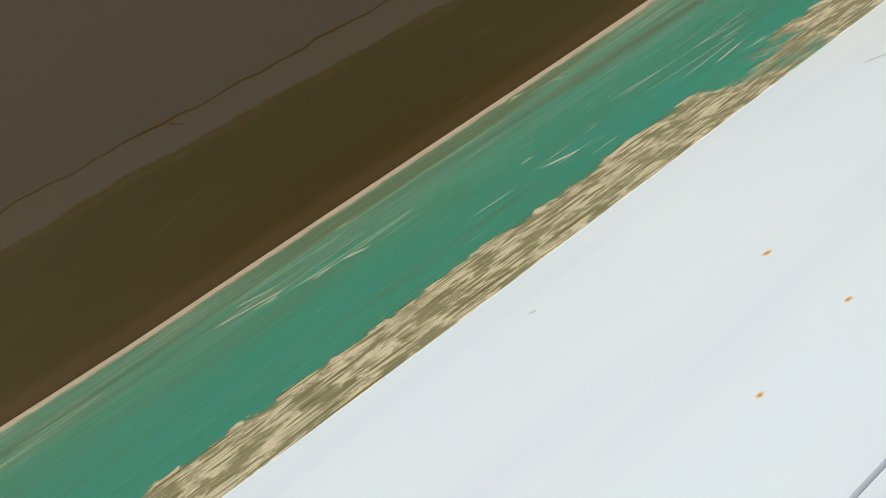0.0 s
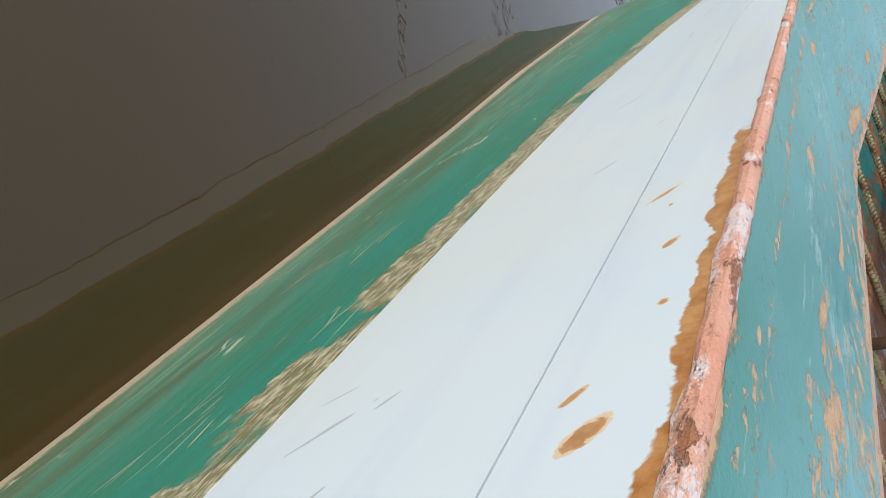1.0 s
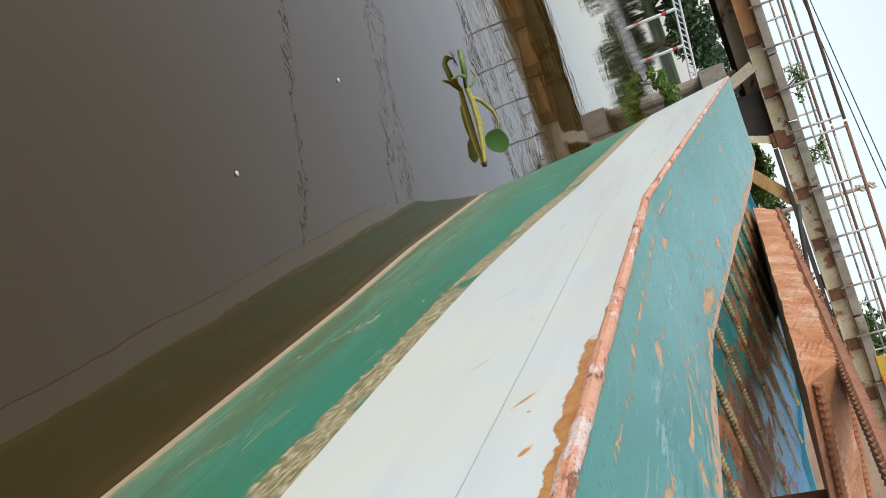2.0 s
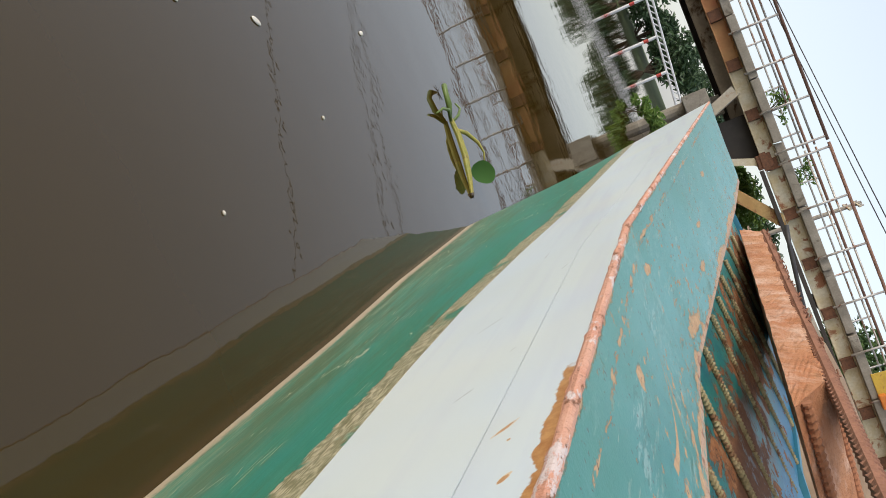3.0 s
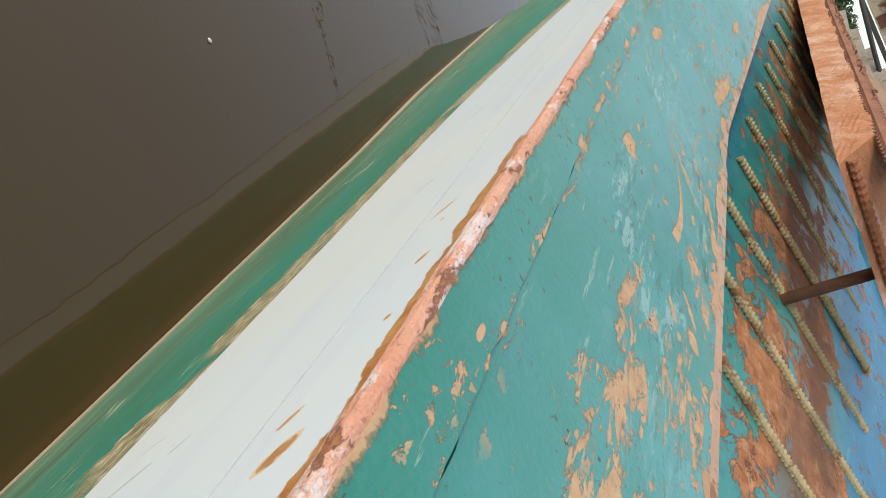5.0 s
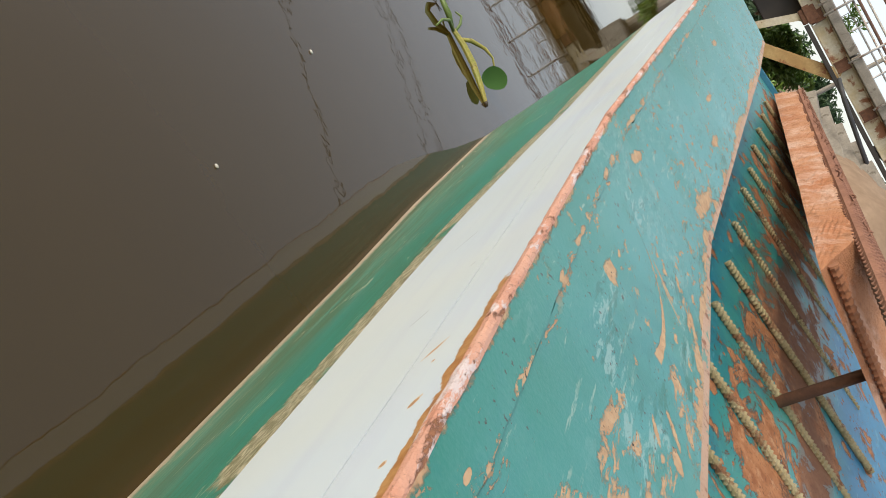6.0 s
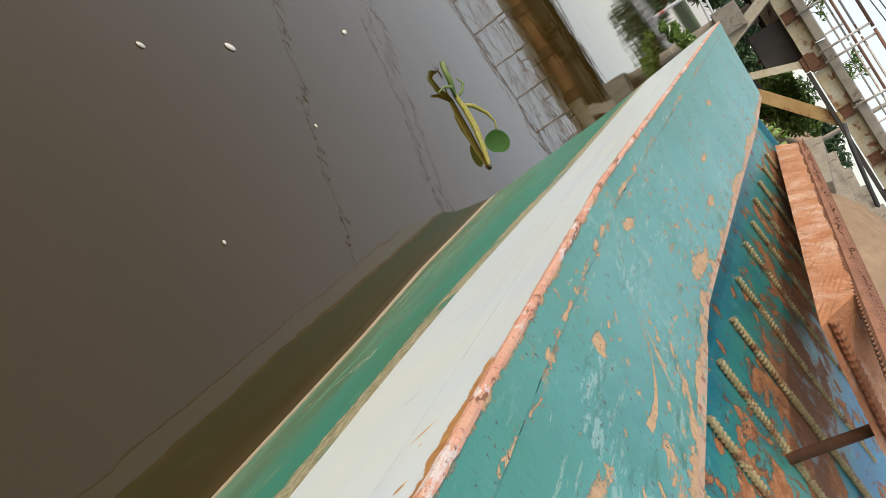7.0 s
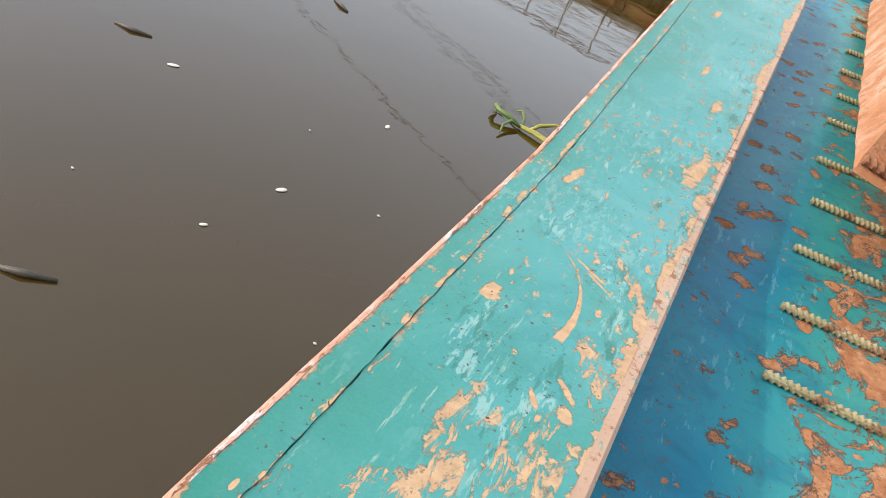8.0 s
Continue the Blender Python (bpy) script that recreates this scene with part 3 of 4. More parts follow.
def bent(bm, pts, radii, sides=8):
    """A tube along a bent line, with a radius at each point."""
    rings = []
    pts = [Vector(p) for p in pts]
    for i, p in enumerate(pts):
        d = (pts[min(i + 1, len(pts) - 1)] - pts[max(i - 1, 0)]).normalized()
        q = d.to_track_quat("Z", "Y")
        rings.append([bm.verts.new(p + q @ Vector((math.cos(k * math.tau / sides) * radii[i], math.sin(k * math.tau / sides) * radii[i], 0))) for k in range(sides)])
    for a, b in zip(rings, rings[1:]):
        for k in range(sides):
            bm.faces.new((a[k], a[(k + 1) % sides], b[(k + 1) % sides], b[k]))
    bm.faces.new(rings[0][::-1])
    bm.faces.new(rings[-1])
    return bm


def ribbed(bm, a, b, r, pitch, sides=10, high=1.14, deep=0.88):
    """A deformed reinforcing bar: a round core with slanted ribs."""
    a, b = Vector(a), Vector(b)
    n = max(int((b - a).length / pitch * 4), 8)
    pts, rings = [a.lerp(b, i / n) for i in range(n + 1)], []
    q = (b - a).to_track_quat("Z", "Y")
    for i, p in enumerate(pts):
        ring = []
        for k in range(sides):
            ph = (i + 1.4 * math.cos(k * math.tau / sides)) % 4
            rr = r * (high if ph < 1.0 else 1.03 if ph > 3.0 else deep)
            ring.append(bm.verts.new(p + q @ Vector((math.cos(k * math.tau / sides) * rr, math.sin(k * math.tau / sides) * rr, 0))))
        rings.append(ring)
    for u, v in zip(rings, rings[1:]):
        for k in range(sides):
            bm.faces.new((u[k], u[(k + 1) % sides], v[(k + 1) % sides], v[k]))
    bm.faces.new(rings[0][::-1])
    bm.faces.new(rings[-1])
    return bm


def finish(bm, name, material, smooth=False):
    bmesh.ops.recalc_face_normals(bm, faces=bm.faces[:])
    me = bpy.data.meshes.new(name)
    bm.to_mesh(me)
    bm.free()
    me.materials.append(material)
    if smooth:
        for p in me.polygons:
            p.use_smooth = True
    return me


def part(name, bm, material, parent, label="", smooth=False):
    ob = new(name, finish(bm, name, material, smooth))
    ob.parent = parent
    return tagged(ob, label) if label else ob


def thing(name, label, category, m=None, group="", kind=""):
    ob = new(name)
    ob.empty_display_size = 0.2
    if m:
        ob.matrix_basis = m
    return tagged(ob, label, category, group, kind)


def solid(name, bm, material, label, category="", kind="", m=None, group="", smooth=False):
    ob = new(name, finish(bm, name, material, smooth))
    if m:
        ob.matrix_basis = m
    return tagged(ob, label, category, group, kind)


def loft(rows, closed=False):
    """A sheet from rows of points."""
    bm = bmesh.new()
    vs = [[bm.verts.new(p) for p in row] for row in rows]
    for a, b in zip(vs, vs[1:]):
        for i in range(len(a) - 1):
            bm.faces.new((a[i], a[i + 1], b[i + 1], b[i]))
    return bm


def rise(knots, y):
    """Straight between knots of (y, value)."""
    return float(np.interp(y, [k[0] for k in knots], [k[1] for k in knots]))


# ---------------------------------------------------------------- water and ground
bm = bmesh.new()
bmesh.ops.create_grid(bm, x_segments=8, y_segments=8, size=600)
solid("water", bm, WATER, "still brown silty river water reflecting the sky", "water", "structure")

# ---------------------------------------------------------------- barge
HEEL = pose(0, 0, 0.13, 0, -5, 0)
barge = thing("barge", "steel barge with green and white hull and worn turquoise deck", "boat", HEEL)

KINK = 1.19
EDGE_Z = [(-4, 0.508), (0.55, 0.515), (KINK, 0.524), (3.95, 0.822)]     # top of the side
SEAM_Z = [(-4, 0.445), (0.2, 0.4485), (0.6, 0.4505), (1.17, 0.4505), (1.75, 0.510), (2.75, 0.59), (3.8, 0.70)]
BAND_Z = [(-4, 0.292), (0.1, 0.292), (0.35, 0.286), (0.6, 0.278), (0.85, 0.271), (1.1, 0.272), (1.45, 0.300), (1.8, 0.342), (3.0, 0.418), (3.6, 0.46)]
FOOT_X = [(-4, 0.032), (0, 0.029), (0.5, 0.019), (0.9, 0.008), (1.45, -0.006), (1.85, -0.023), (2.7, -0.037), (3.9, -0.037)]
STEM = [(-0.40, 2.30), (-0.128, 2.64), (0.42, 3.50), (0.83, 3.93)]           # height, y
SIDE_END = 3.93


def stem_y(z):
    return rise(STEM, z)


def side_x(y, z):
    return rise(FOOT_X, y) * max(0.0, (0.30 - z) / 0.43) ** 1.2


def side_sheet(lo, hi, out, n_v, ys):
    """Part of the hull side between two height curves, pushed outboard by out."""
    rows = []
    for y in ys:
        row = []
        for k in range(n_v + 1):
            z = lo(y) + (hi(y) - lo(y)) * k / n_v
            yy = min(y, stem_y(z))
            row.append((side_x(yy, z) - out, yy, z))
        rows.append(row)
    return rows


def with_levels(ob):
    """Height over the barge's baseline, and height over the lower rim of the white."""
    me = ob.data
    lv = me.attributes.new("level", "FLOAT", "POINT")
    bd = me.attributes.new("band", "FLOAT", "POINT")
    for i, v in enumerate(me.vertices):
        lv.data[i].value = v.co.z
        bd.data[i].value = v.co.z - rise(BAND_Z, v.co.y)
    return ob


ys = [-4 + 0.5 * i for i in range(8)] + [0.06 * i for i in range(66)]
fine_ys = [-4 + 0.5 * i for i in range(8)] + [0.012 * i for i in range(116)] + [1.4 + 0.03 * i for i in range(85)]
low = side_sheet(lambda y: -0.35, lambda y: rise(SEAM_Z, y) - 0.0006, 0.0, 44, ys)
for row in low:
    row.append((row[-1][0] + 0.004, row[-1][1], row[-1][2] - 0.0003))
with_levels(part("hull_side", loft(low), HULL, barge, "green and white painted steel side, silt along the waterline"))
up = side_sheet(lambda y: rise(SEAM_Z, y) + 0.0006, lambda y: rise(EDGE_Z, y) - 0.003, 0.0, 5, ys)
for row in up:  # the upper plate laps over the lower one
    row.insert(0, (row[0][0] + 0.004, row[0][1], row[0][2] + 0.0003))
with_levels(part("upper_side_plate", loft(up), HULL, barge, "white painted strake with rust bleeding from its edge"))
# the far side and ends close the hull
bm = bmesh.new()
box(bm, (0.98, -3.95, 0.0), (1.90, 0.02, 0.9))
part("stern_plate", bm, PLATE_BACK, barge)
bow = loft([[(x, stem_y(z), z) for z in (-0.35, -0.1, 0.2, 0.4, 0.56)] for x in (0.002, 0.4, 0.8, 1.13)])
part("bow_plate", bow, PLATE_BACK, barge)

# weld bead up the strake
bm = bmesh.new()
random.seed(5)
for i in range(46):
    z = 0.449 + i * 0.0014
    r = 0.0014 * random.uniform(0.6, 1.4)
    bmesh.ops.create_uvsphere(bm, u_segments=10, v_segments=6, radius=r, matrix=Matrix.Translation((-0.0004, 0.214 - 0.010 * (i / 46) + random.uniform(-0.0018, 0.0018), z)) @ Matrix.Diagonal((0.20, 1.5, 0.8, 1)))
part("weld_bead", bm, WELD, barge, "rusty weld across the white strake", True)


FALL = [(1.15, 0.058), (1.35, 0.108), (3.5, 0.012)]       # fall of the deck inboard; the rise to the bow starts later there


def deck_z(x, y):
    return rise(EDGE_Z, y) - rise(FALL, y) * x


INNER = [(-4, 0.245), (0.5, 0.268), (0.9, 0.280), (1.5, 0.298), (2.9, 0.346), (3.5, 0.346)]


def inner_x(y):
    return rise(INNER, y)


def front_y(x):
    return 3.93 - 0.42 * x / 0.338


def with_edge(ob, fn):
    at = ob.data.attributes.new("edge", "FLOAT", "POINT")
    for i, v in enumerate(ob.data.vertices):
        at.data[i].value = fn(v.co)
    return ob


def deck_strip(x0, x1, n_u, lift, skirt):
    """A deck plate between two curves in x, with its edges turned down."""
    random.seed(2)
    rows = []
    for y in fine_ys:
        row = []
        a, b = x0(y), x1(y)
        for k in range(n_u + 1):
            x = a + (b - a) * k / n_u
            yy = min(y, front_y(x))
            dent = 0.0018 * noise.noise(Vector((x * 9, yy * 5, 0)))
            row.append((x, yy, deck_z(x, yy) + lift + dent))
        row.insert(0, (row[0][0], row[0][1], row[0][2] - skirt))
        row.append((row[-1][0], row[-1][1], row[-1][2] - skirt))
        rows.append(row)
    return rows


def seam_x(y):
    return 0.041 + 0.003 * noise.noise(Vector((y * 2.2, 3.0, 0))) + 0.0018 * noise.noise(Vector((y * 26, 1.0, 0))) + 0.0022 * noise.noise(Vector((y * 52, 1.0, 0)))


plate = part("deck_plate", loft(deck_strip(lambda y: seam_x(y) + 0.0002 + 0.0030 * max(0.0, noise.noise(Vector((y * 31, 5, 0))) + 0.15), lambda y: inner_x(y) - 0.016, 14, 0.0, 0.006)), DECK, barge, "turquoise deck plate worn to primer, scuffed")
with_edge(plate, lambda c: inner_x(c.y) - 0.016 - c.x)
lip = part("deck_edge_plate", loft(deck_strip(lambda y: 0.005, seam_x, 5, 0.0016, 0.005)), LIP, barge, "turquoise lapped plate along the deck edge")
with_edge(lip, lambda c: min(c.x - 0.006, 0.05))
under = part("deck_backing", loft(deck_strip(lambda y: 0.012, lambda y: inner_x(y) - 0.014, 2, -0.010, 0.02)), STEEL_RUST, barge)

# pink rounded bar along the outer edge
rows = []
for y in fine_ys:
    wob = 0.0012 * noise.noise(Vector((y * 14, 0, 4))) + 0.0014 * noise.noise(Vector((y * 75, 2, 0)))
    z = deck_z(0, y)
    prof = [(-0.0008, -0.0065 + 1.6 * wob), (-0.0016, -0.004 + wob), (-0.0012 + wob * 0.3, -0.0004), (0.0005, 0.0012), (0.003, 0.0022 + wob * 0.2), (0.0058 + wob, 0.0020), (0.0064 + 1.4 * wob, -0.003)]
    rows.append([(x, min(y, 3.93), z + dz) for x, dz in prof])
part("edge_bar", loft(rows), PINK, barge, "salmon-painted edge bar, chipped and rusting")

# worn flat edge over the well
rows = []
for y in fine_ys:
    x = inner_x(y)
    yy = min(y, front_y(x))
    wob = 0.007 * noise.noise(Vector((y * 7, 8, 0))) + 0.003 * noise.noise(Vector((y * 40, 8, 0)))
    z = deck_z(x, yy)
    rows.append([(x - 0.0215 + wob, yy, z - 0.003), (x - 0.0205 + wob, yy, z + 0.0008), (x - 0.004, yy, z + 0.0005), (x, yy, z - 0.004), (x, yy, z - 0.024), (x - 0.005, yy, z - 0.026)])
part("inner_edge_bar", loft(rows), EDGE, barge, "bare worn steel edge along the well")


def floor_z(y):
    return max(0.395 + 0.1155 * (y - 1.62), -0.045)


rows = []
for y in ys + [3.93]:
    x = inner_x(y)
    yy = min(y, front_y(x))
    rows.append([(x - 0.006, yy, deck_z(x, yy) - 0.02), (x - 0.006, yy, max(floor_z(yy) - 0.01, -0.2))])
part("well_side", loft(rows), FLOOR, barge, "blue painted upright plate, shade tinted into its colour")
def far_x(y):
    return rise([(-4, 1.96), (1.9, 1.96), (2.5, 1.16), (4.2, 1.12)], y)


rows = [[(far_x(y), y, -0.35), (far_x(y), y, max(floor_z(y), 0.30) + 0.012), (far_x(y) + 0.02, y, max(floor_z(y), 0.30) + 0.012), (far_x(y) + 0.02, y, -0.35)] for y in [-4 + 0.2 * i for i in range(41)]]
part("far_side", loft(rows), PLATE_BACK, barge)
rows = [[(0.20 + (far_x(y) - 0.20) * k / 13, y, floor_z(y) + 0.0015 * noise.noise(Vector((k * 1.7, y * 4, 0)))) for k in range(14)] for y in [-3.94 + 0.4 * i for i in range(4)] + [-2.2 + 0.1 * i for i in range(64)]]
part("well_floor", loft(rows), FLOOR, barge, "blue painted sloping floor with deck-edge shade tinted in, flaking to rust", True)
# rim at the floor's front end
bm = bmesh.new()
box(bm, (0.73, 4.11, floor_z(4.11) + 0.004), (0.80, 0.016, 0.04), bevel=0.004)
part("front_rim", bm, PLATE_BACK, barge)
bm = bmesh.new()
box(bm, (0.18, 3.30, 0.33), (0.30, 0.012, 0.55))
part("bow_web", bm, PLATE_BACK, barge)

# treads: ribbed bars welded across the sloping floor
TREADS = [1.172, 1.385, 1.612, 1.855, 2.105, 2.405, 2.650, 2.915, 3.18, 3.45, 3.72]
bm = ribbed(bmesh.new(), (0, 0, 0), (0.62, -0.012, 0), 0.0084, 0.0112, 10, 1.24, 0.80)
tread_mesh = finish(bm, "tread", REBAR)
random.seed(11)
for y in TREADS:
    ob = new("tread", tread_mesh)
    ob.parent = barge
    x0 = 0.47 + 0.045 * (y - 1.16) + random.uniform(-0.008, 0.008)
    ob.matrix_basis = pose(x0, y, floor_z(y) + 0.0080, random.uniform(0, 90), 0, random.uniform(-1.2, 1.2))

# ---------------------------------------------------------------- ramp flap lying over the well
ramp = thing("loading_ramp", "loading ramp slab caked in dried orange mud, ribbed bars on top", "ramp", HEEL)
P_LOW, P_TOP = Vector((0.482, 1.502, 0.612)), Vector((0.526, 1.682, 0.687))
FAR_LOW, FAR_TOP = Vector((0.640, 4.05, 0.690)), Vector((0.672, 3.962, 0.776))
ACROSS = Vector((0.95, -0.03, -0.17))
bm = bmesh.new()
rows = []
N = 90
for i in range(N + 1):
    f = i / N
    lo, hi = P_LOW.lerp(FAR_LOW, f), P_TOP.lerp(FAR_TOP, f)
    row = []
    for k in range(9):
        p = lo.lerp(hi, k / 8)
        row.append(p + Vector((-0.006, 0, 0.003)) * (noise.noise(p * 12) + 0.6 * noise.noise(p * 45)))
    for k in range(1, 10):
        p = hi + ACROSS * (k * 0.044)
        row.append(p + Vector((0, 0, 0.006)) * noise.noise(p * 14))
    row.append(lo + ACROSS * 0.40)
    row.append(row[0])
    rows.append(row)
bm = loft(rows)
bmesh.ops.remove_doubles(bm, verts=bm.verts[:], dist=0.0005)
ends = [e for e in bm.edges if e.is_boundary]
bmesh.ops.holes_fill(bm, edges=ends, sides=0)
bmesh.ops.triangulate(bm, faces=[f for f in bm.faces if len(f.verts) > 4])
part("slab", bm, MUD, ramp, "thick slab coated in orange mud")
for off, lift in ((0.008, 0.008), (0.036, 0.014), (0.064, 0.018), (0.092, 0.020)):
    d = (FAR_TOP - P_TOP).normalized()
    a, b = P_TOP + ACROSS * off + Vector((0, 0, lift)) - d * 0.62, FAR_TOP + ACROSS * off + Vector((0, 0, lift))
    part("long_bar", ribbed(bmesh.new(), a, b, 0.0120, 0.022, 8, 1.28, 0.80), BROWNBAR, ramp)
a = P_LOW.lerp(P_TOP, 0.18) + Vector((0.004, -0.006, 0.008))
part("end_bar", ribbed(bmesh.new(), a, a + ACROSS * 0.38, 0.0095, 0.0150, 8, 1.15, 0.86), MUDBAR, ramp)
for i in range(12):
    p = P_TOP.lerp(FAR_TOP, 0.05 + i * 0.08) + ACROSS * 0.10 + Vector((0, 0, 0.008))
    part("cross_bar", ribbed(bmesh.new(), p, p + ACROSS * 0.28, 0.010, 0.014), MUDBAR, ramp)

bm = bmesh.new()
random.seed(17)
for i in range(150):
    p = P_TOP.lerp(FAR_TOP, random.random()) + ACROSS * random.uniform(0.0, 0.05) + Vector((0, 0, 0.012))
    d = Vector((random.uniform(-0.030, 0.012), random.uniform(-0.014, 0.014), random.uniform(0.004, 0.020)))
    bent(bm, [p, p + d * 0.6 + Vector((0, 0, 0.006)), p + d], [0.0030, 0.0026, 0.0018], 5)
tagged(part("tie_wire", bm, BROWNBAR, ramp), "stubs of rusty tie wire along the bars", kind="stuff")

prop = solid("prop_rod", tube(bmesh.new(), (0.735, 1.60, floor_z(1.6) - 0.004), (0.80, 1.665, 0.62), 0.013, 12), STEEL_RUST,
             "rusty round steel rod propping the muddy ramp", "rod", m=HEEL, smooth=True)


# ---------------------------------------------------------------- floating things
def floating_plant(m):
    p = thing("floating_plant", "uprooted water plant with yellow stalk and round green leaf", "plant", m)
    bm = bent(bmesh.new(), [(0.0, 0.0, 0.004), (-0.07, 0.012, 0.012), (-0.16, 0.03, 0.018), (-0.24, 0.03, 0.018), (-0.31, 0.02, 0.012)], [0.006, 0.011, 0.013, 0.012, 0.009], 7)
    part("stalk", bm, STALK, p, "yellow fleshy stalk")
    bm = bent(bmesh.new(), [(0.012, 0.0, 0.003), (-0.006, 0.001, 0.006)], [0.004, 0.009], 8)
    part("cut_end", bm, TWIG, p, "dark rotten end", True)
    bm = bent(bmesh.new(), [(-0.27, 0.03, 0.012), (-0.25, 0.07, 0.04), (-0.21, 0.12, 0.06), (-0.17, 0.14, 0.065), (-0.10, 0.12, 0.05)], [0.006, 0.009, 0.007, 0.004, 0.003], 8)
    part("leaf_stem", bm, STALK, p, "", True)
    bm = bmesh.new()
    rings = []
    for r in (0.0, 0.35, 0.7, 1.0):
        rings.append([bm.verts.new((-0.085 + 0.048 * r * math.cos(a) * (1 + 0.06 * math.sin(3 * a)), 0.10 + 0.040 * r * math.sin(a) - 0.010 * r * r, 0.042 + 0.036 * r * math.sin(a) + 0.008 * r * r)) for a in [k * math.tau / 18 for k in range(18)]])
    for a, b in zip(rings, rings[1:]):
        for k in range(18):
            bm.faces.new((a[k], a[(k + 1) % 18], b[(k + 1) % 18], b[k]))
    bmesh.ops.remove_doubles(bm, verts=bm.verts[:], dist=0.0005)
    part("leaf", bm, PAD, p, "round glossy green leaf", True)
    for pts, rad in (([(-0.30, 0.02, 0.012), (-0.33, -0.03, 0.03), (-0.32, -0.10, 0.03), (-0.30, -0.14, 0.012)], [0.006, 0.007, 0.005, 0.003]),
                     ([(-0.30, 0.03, 0.012), (-0.33, 0.08, 0.03), (-0.36, 0.10, 0.04), (-0.385, 0.09, 0.03)], [0.006, 0.006, 0.005, 0.003]),
                     ([(-0.31, 0.02, 0.012), (-0.36, 0.00, 0.03), (-0.41, -0.01, 0.035), (-0.44, 0.02, 0.03), (-0.445, 0.06, 0.018)], [0.007, 0.012, 0.010, 0.012, 0.004])):
        part("shoot", bent(bmesh.new(), pts, rad, 8), SHOOT, p, "curled green shoot", True)
    bm = bmesh.new()
    random.seed(8)
    for k in range(14):
        a = random.uniform(0, math.tau)
        tube(bm, (-0.445, 0.06, 0.012), (-0.445 + 0.035 * math.cos(a), 0.06 + 0.035 * math.sin(a), random.uniform(0.004, 0.03)), 0.0014, 4, 0.0006)
    part("root_tuft", bm, TWIG, p, "dark root hairs")
    return p


floating_plant(pose(-0.115, 2.84, 0.0, 0, 0, -14))


def petal(x, y, s, a):
    bm = bmesh.new()
    bmesh.ops.create_uvsphere(bm, u_segments=10, v_segments=6, radius=1, matrix=pose(0, 0, 0.002) @ Matrix.Diagonal((s, s * 0.5, 0.003, 1)))
    solid("floating_petal", bm, FOAM, "small pale petal floating on brown water", "petal", m=pose(x, y, 0, 0, 0, a), group="petals on the water", smooth=True)


for x, y, s, a in ((-0.72, 2.35, 0.016, 100), (-0.70, 1.68, 0.018, 60), (-0.72, 1.38, 0.011, 50), (-0.46, 1.82, 0.006, 0),
                   (-1.33, 1.97, 0.020, 40), (-0.30, 1.24, 0.005, 0), (-1.05, 1.30, 0.005, 0), (-0.85, 2.05, 0.004, 0)):
    petal(x, y, s, a)
solid("floating_leaf", bent(bmesh.new(), [(-0.66, 0.60, 0.002), (-0.60, 0.56, 0.007), (-0.545, 0.50, 0.006), (-0.50, 0.42, 0.002)], [0.004, 0.020, 0.024, 0.006], 8), SHOOT, "narrow green leaf floating on brown water", "leaf", smooth=True)
for pts in ([(-0.88, 0.93, 0.002), (-0.82, 0.955, 0.006), (-0.765, 0.99, 0.003)], [(-1.50, 3.24, 0.003), (-1.44, 3.20, 0.008), (-1.39, 3.18, 0.003)], [(-1.62, 2.02, 0.002), (-1.56, 2.03, 0.005), (-1.50, 2.06, 0.002)]):
    solid("floating_twig", bent(bmesh.new(), pts, [0.004, 0.009, 0.004], 8), TWIG, "dark wet twig floating on brown water", "twig", smooth=True)


# ---------------------------------------------------------------- bridge ahead
AX = pose(0.6, 19.4, 0, 0, 0, -5.5)          # x runs along the bridge, y across it
bridge = thing("bridge", "old steel girder footbridge with concrete deck, rusting paint", "bridge", AX)
random.seed(3)
x = -14.0
while x < 20:
    w = 1.22
    bm = bmesh.new()
    box(bm, (x + w / 2, 0.0, 2.46), (w - 0.05, 0.02, 0.30))
    box(bm, (x + w / 2, 0.0, 2.625), (w - 0.01, 0.16, 0.02))
    box(bm, (x + w / 2, 0.0, 2.305), (w - 0.01, 0.16, 0.02))
    section = part("girder_section", bm, GIRDER_RED if -7 < x < -1.5 else GIRDER, bridge)
    bm = box(bmesh.new(), (x + w - 0.12, -0.05, 2.46), (0.22, 0.07, 0.27), bevel=0.006)
    box(bm, (x + w - 0.24, -0.055, 2.46), (0.025, 0.10, 0.30))
    box(bm, (x + w - 0.005, -0.055, 2.46), (0.025, 0.10, 0.30))
    part("stiffener", bm, STEEL_RUST, section, "dark rusted stiffener bracket")
    x += w
bm = bmesh.new()
box(bm, (-6.4, 3.0, 2.16), (15.2, 0.18, 0.26))
box(bm, (-6.4, 2.85, 2.04), (15.2, 0.10, 0.03))
part("middle_girder", box(bmesh.new(), (-6.6, 1.5, 2.35), (14.8, 0.16, 0.54), bevel=0.015), SOFFIT, bridge, "weathered grey-brown middle girder")
# far girder and cross beams: shade under the deck put into their colour
part("far_girder", bm, DARK_SHADED_STEEL, bridge, "far girder with its shade put into a near-black colour")
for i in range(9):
    part("cross_beam", box(bmesh.new(), (-13 + i * 3.7, 1.5, 2.50), (0.10, 2.9, 0.22)), DARK_SHADED_STEEL, bridge)
for i in range(22):
    bm = bmesh.new()
    box(bm, (-13.4 + i * 1.55 + random.uniform(-0.02, 0.02), 1.5, 2.74), (1.52, 3.5 + random.uniform(-0.14, 0.10), 0.20), bevel=0.02)
    part("deck_slab", bm, CONCRETE, bridge)
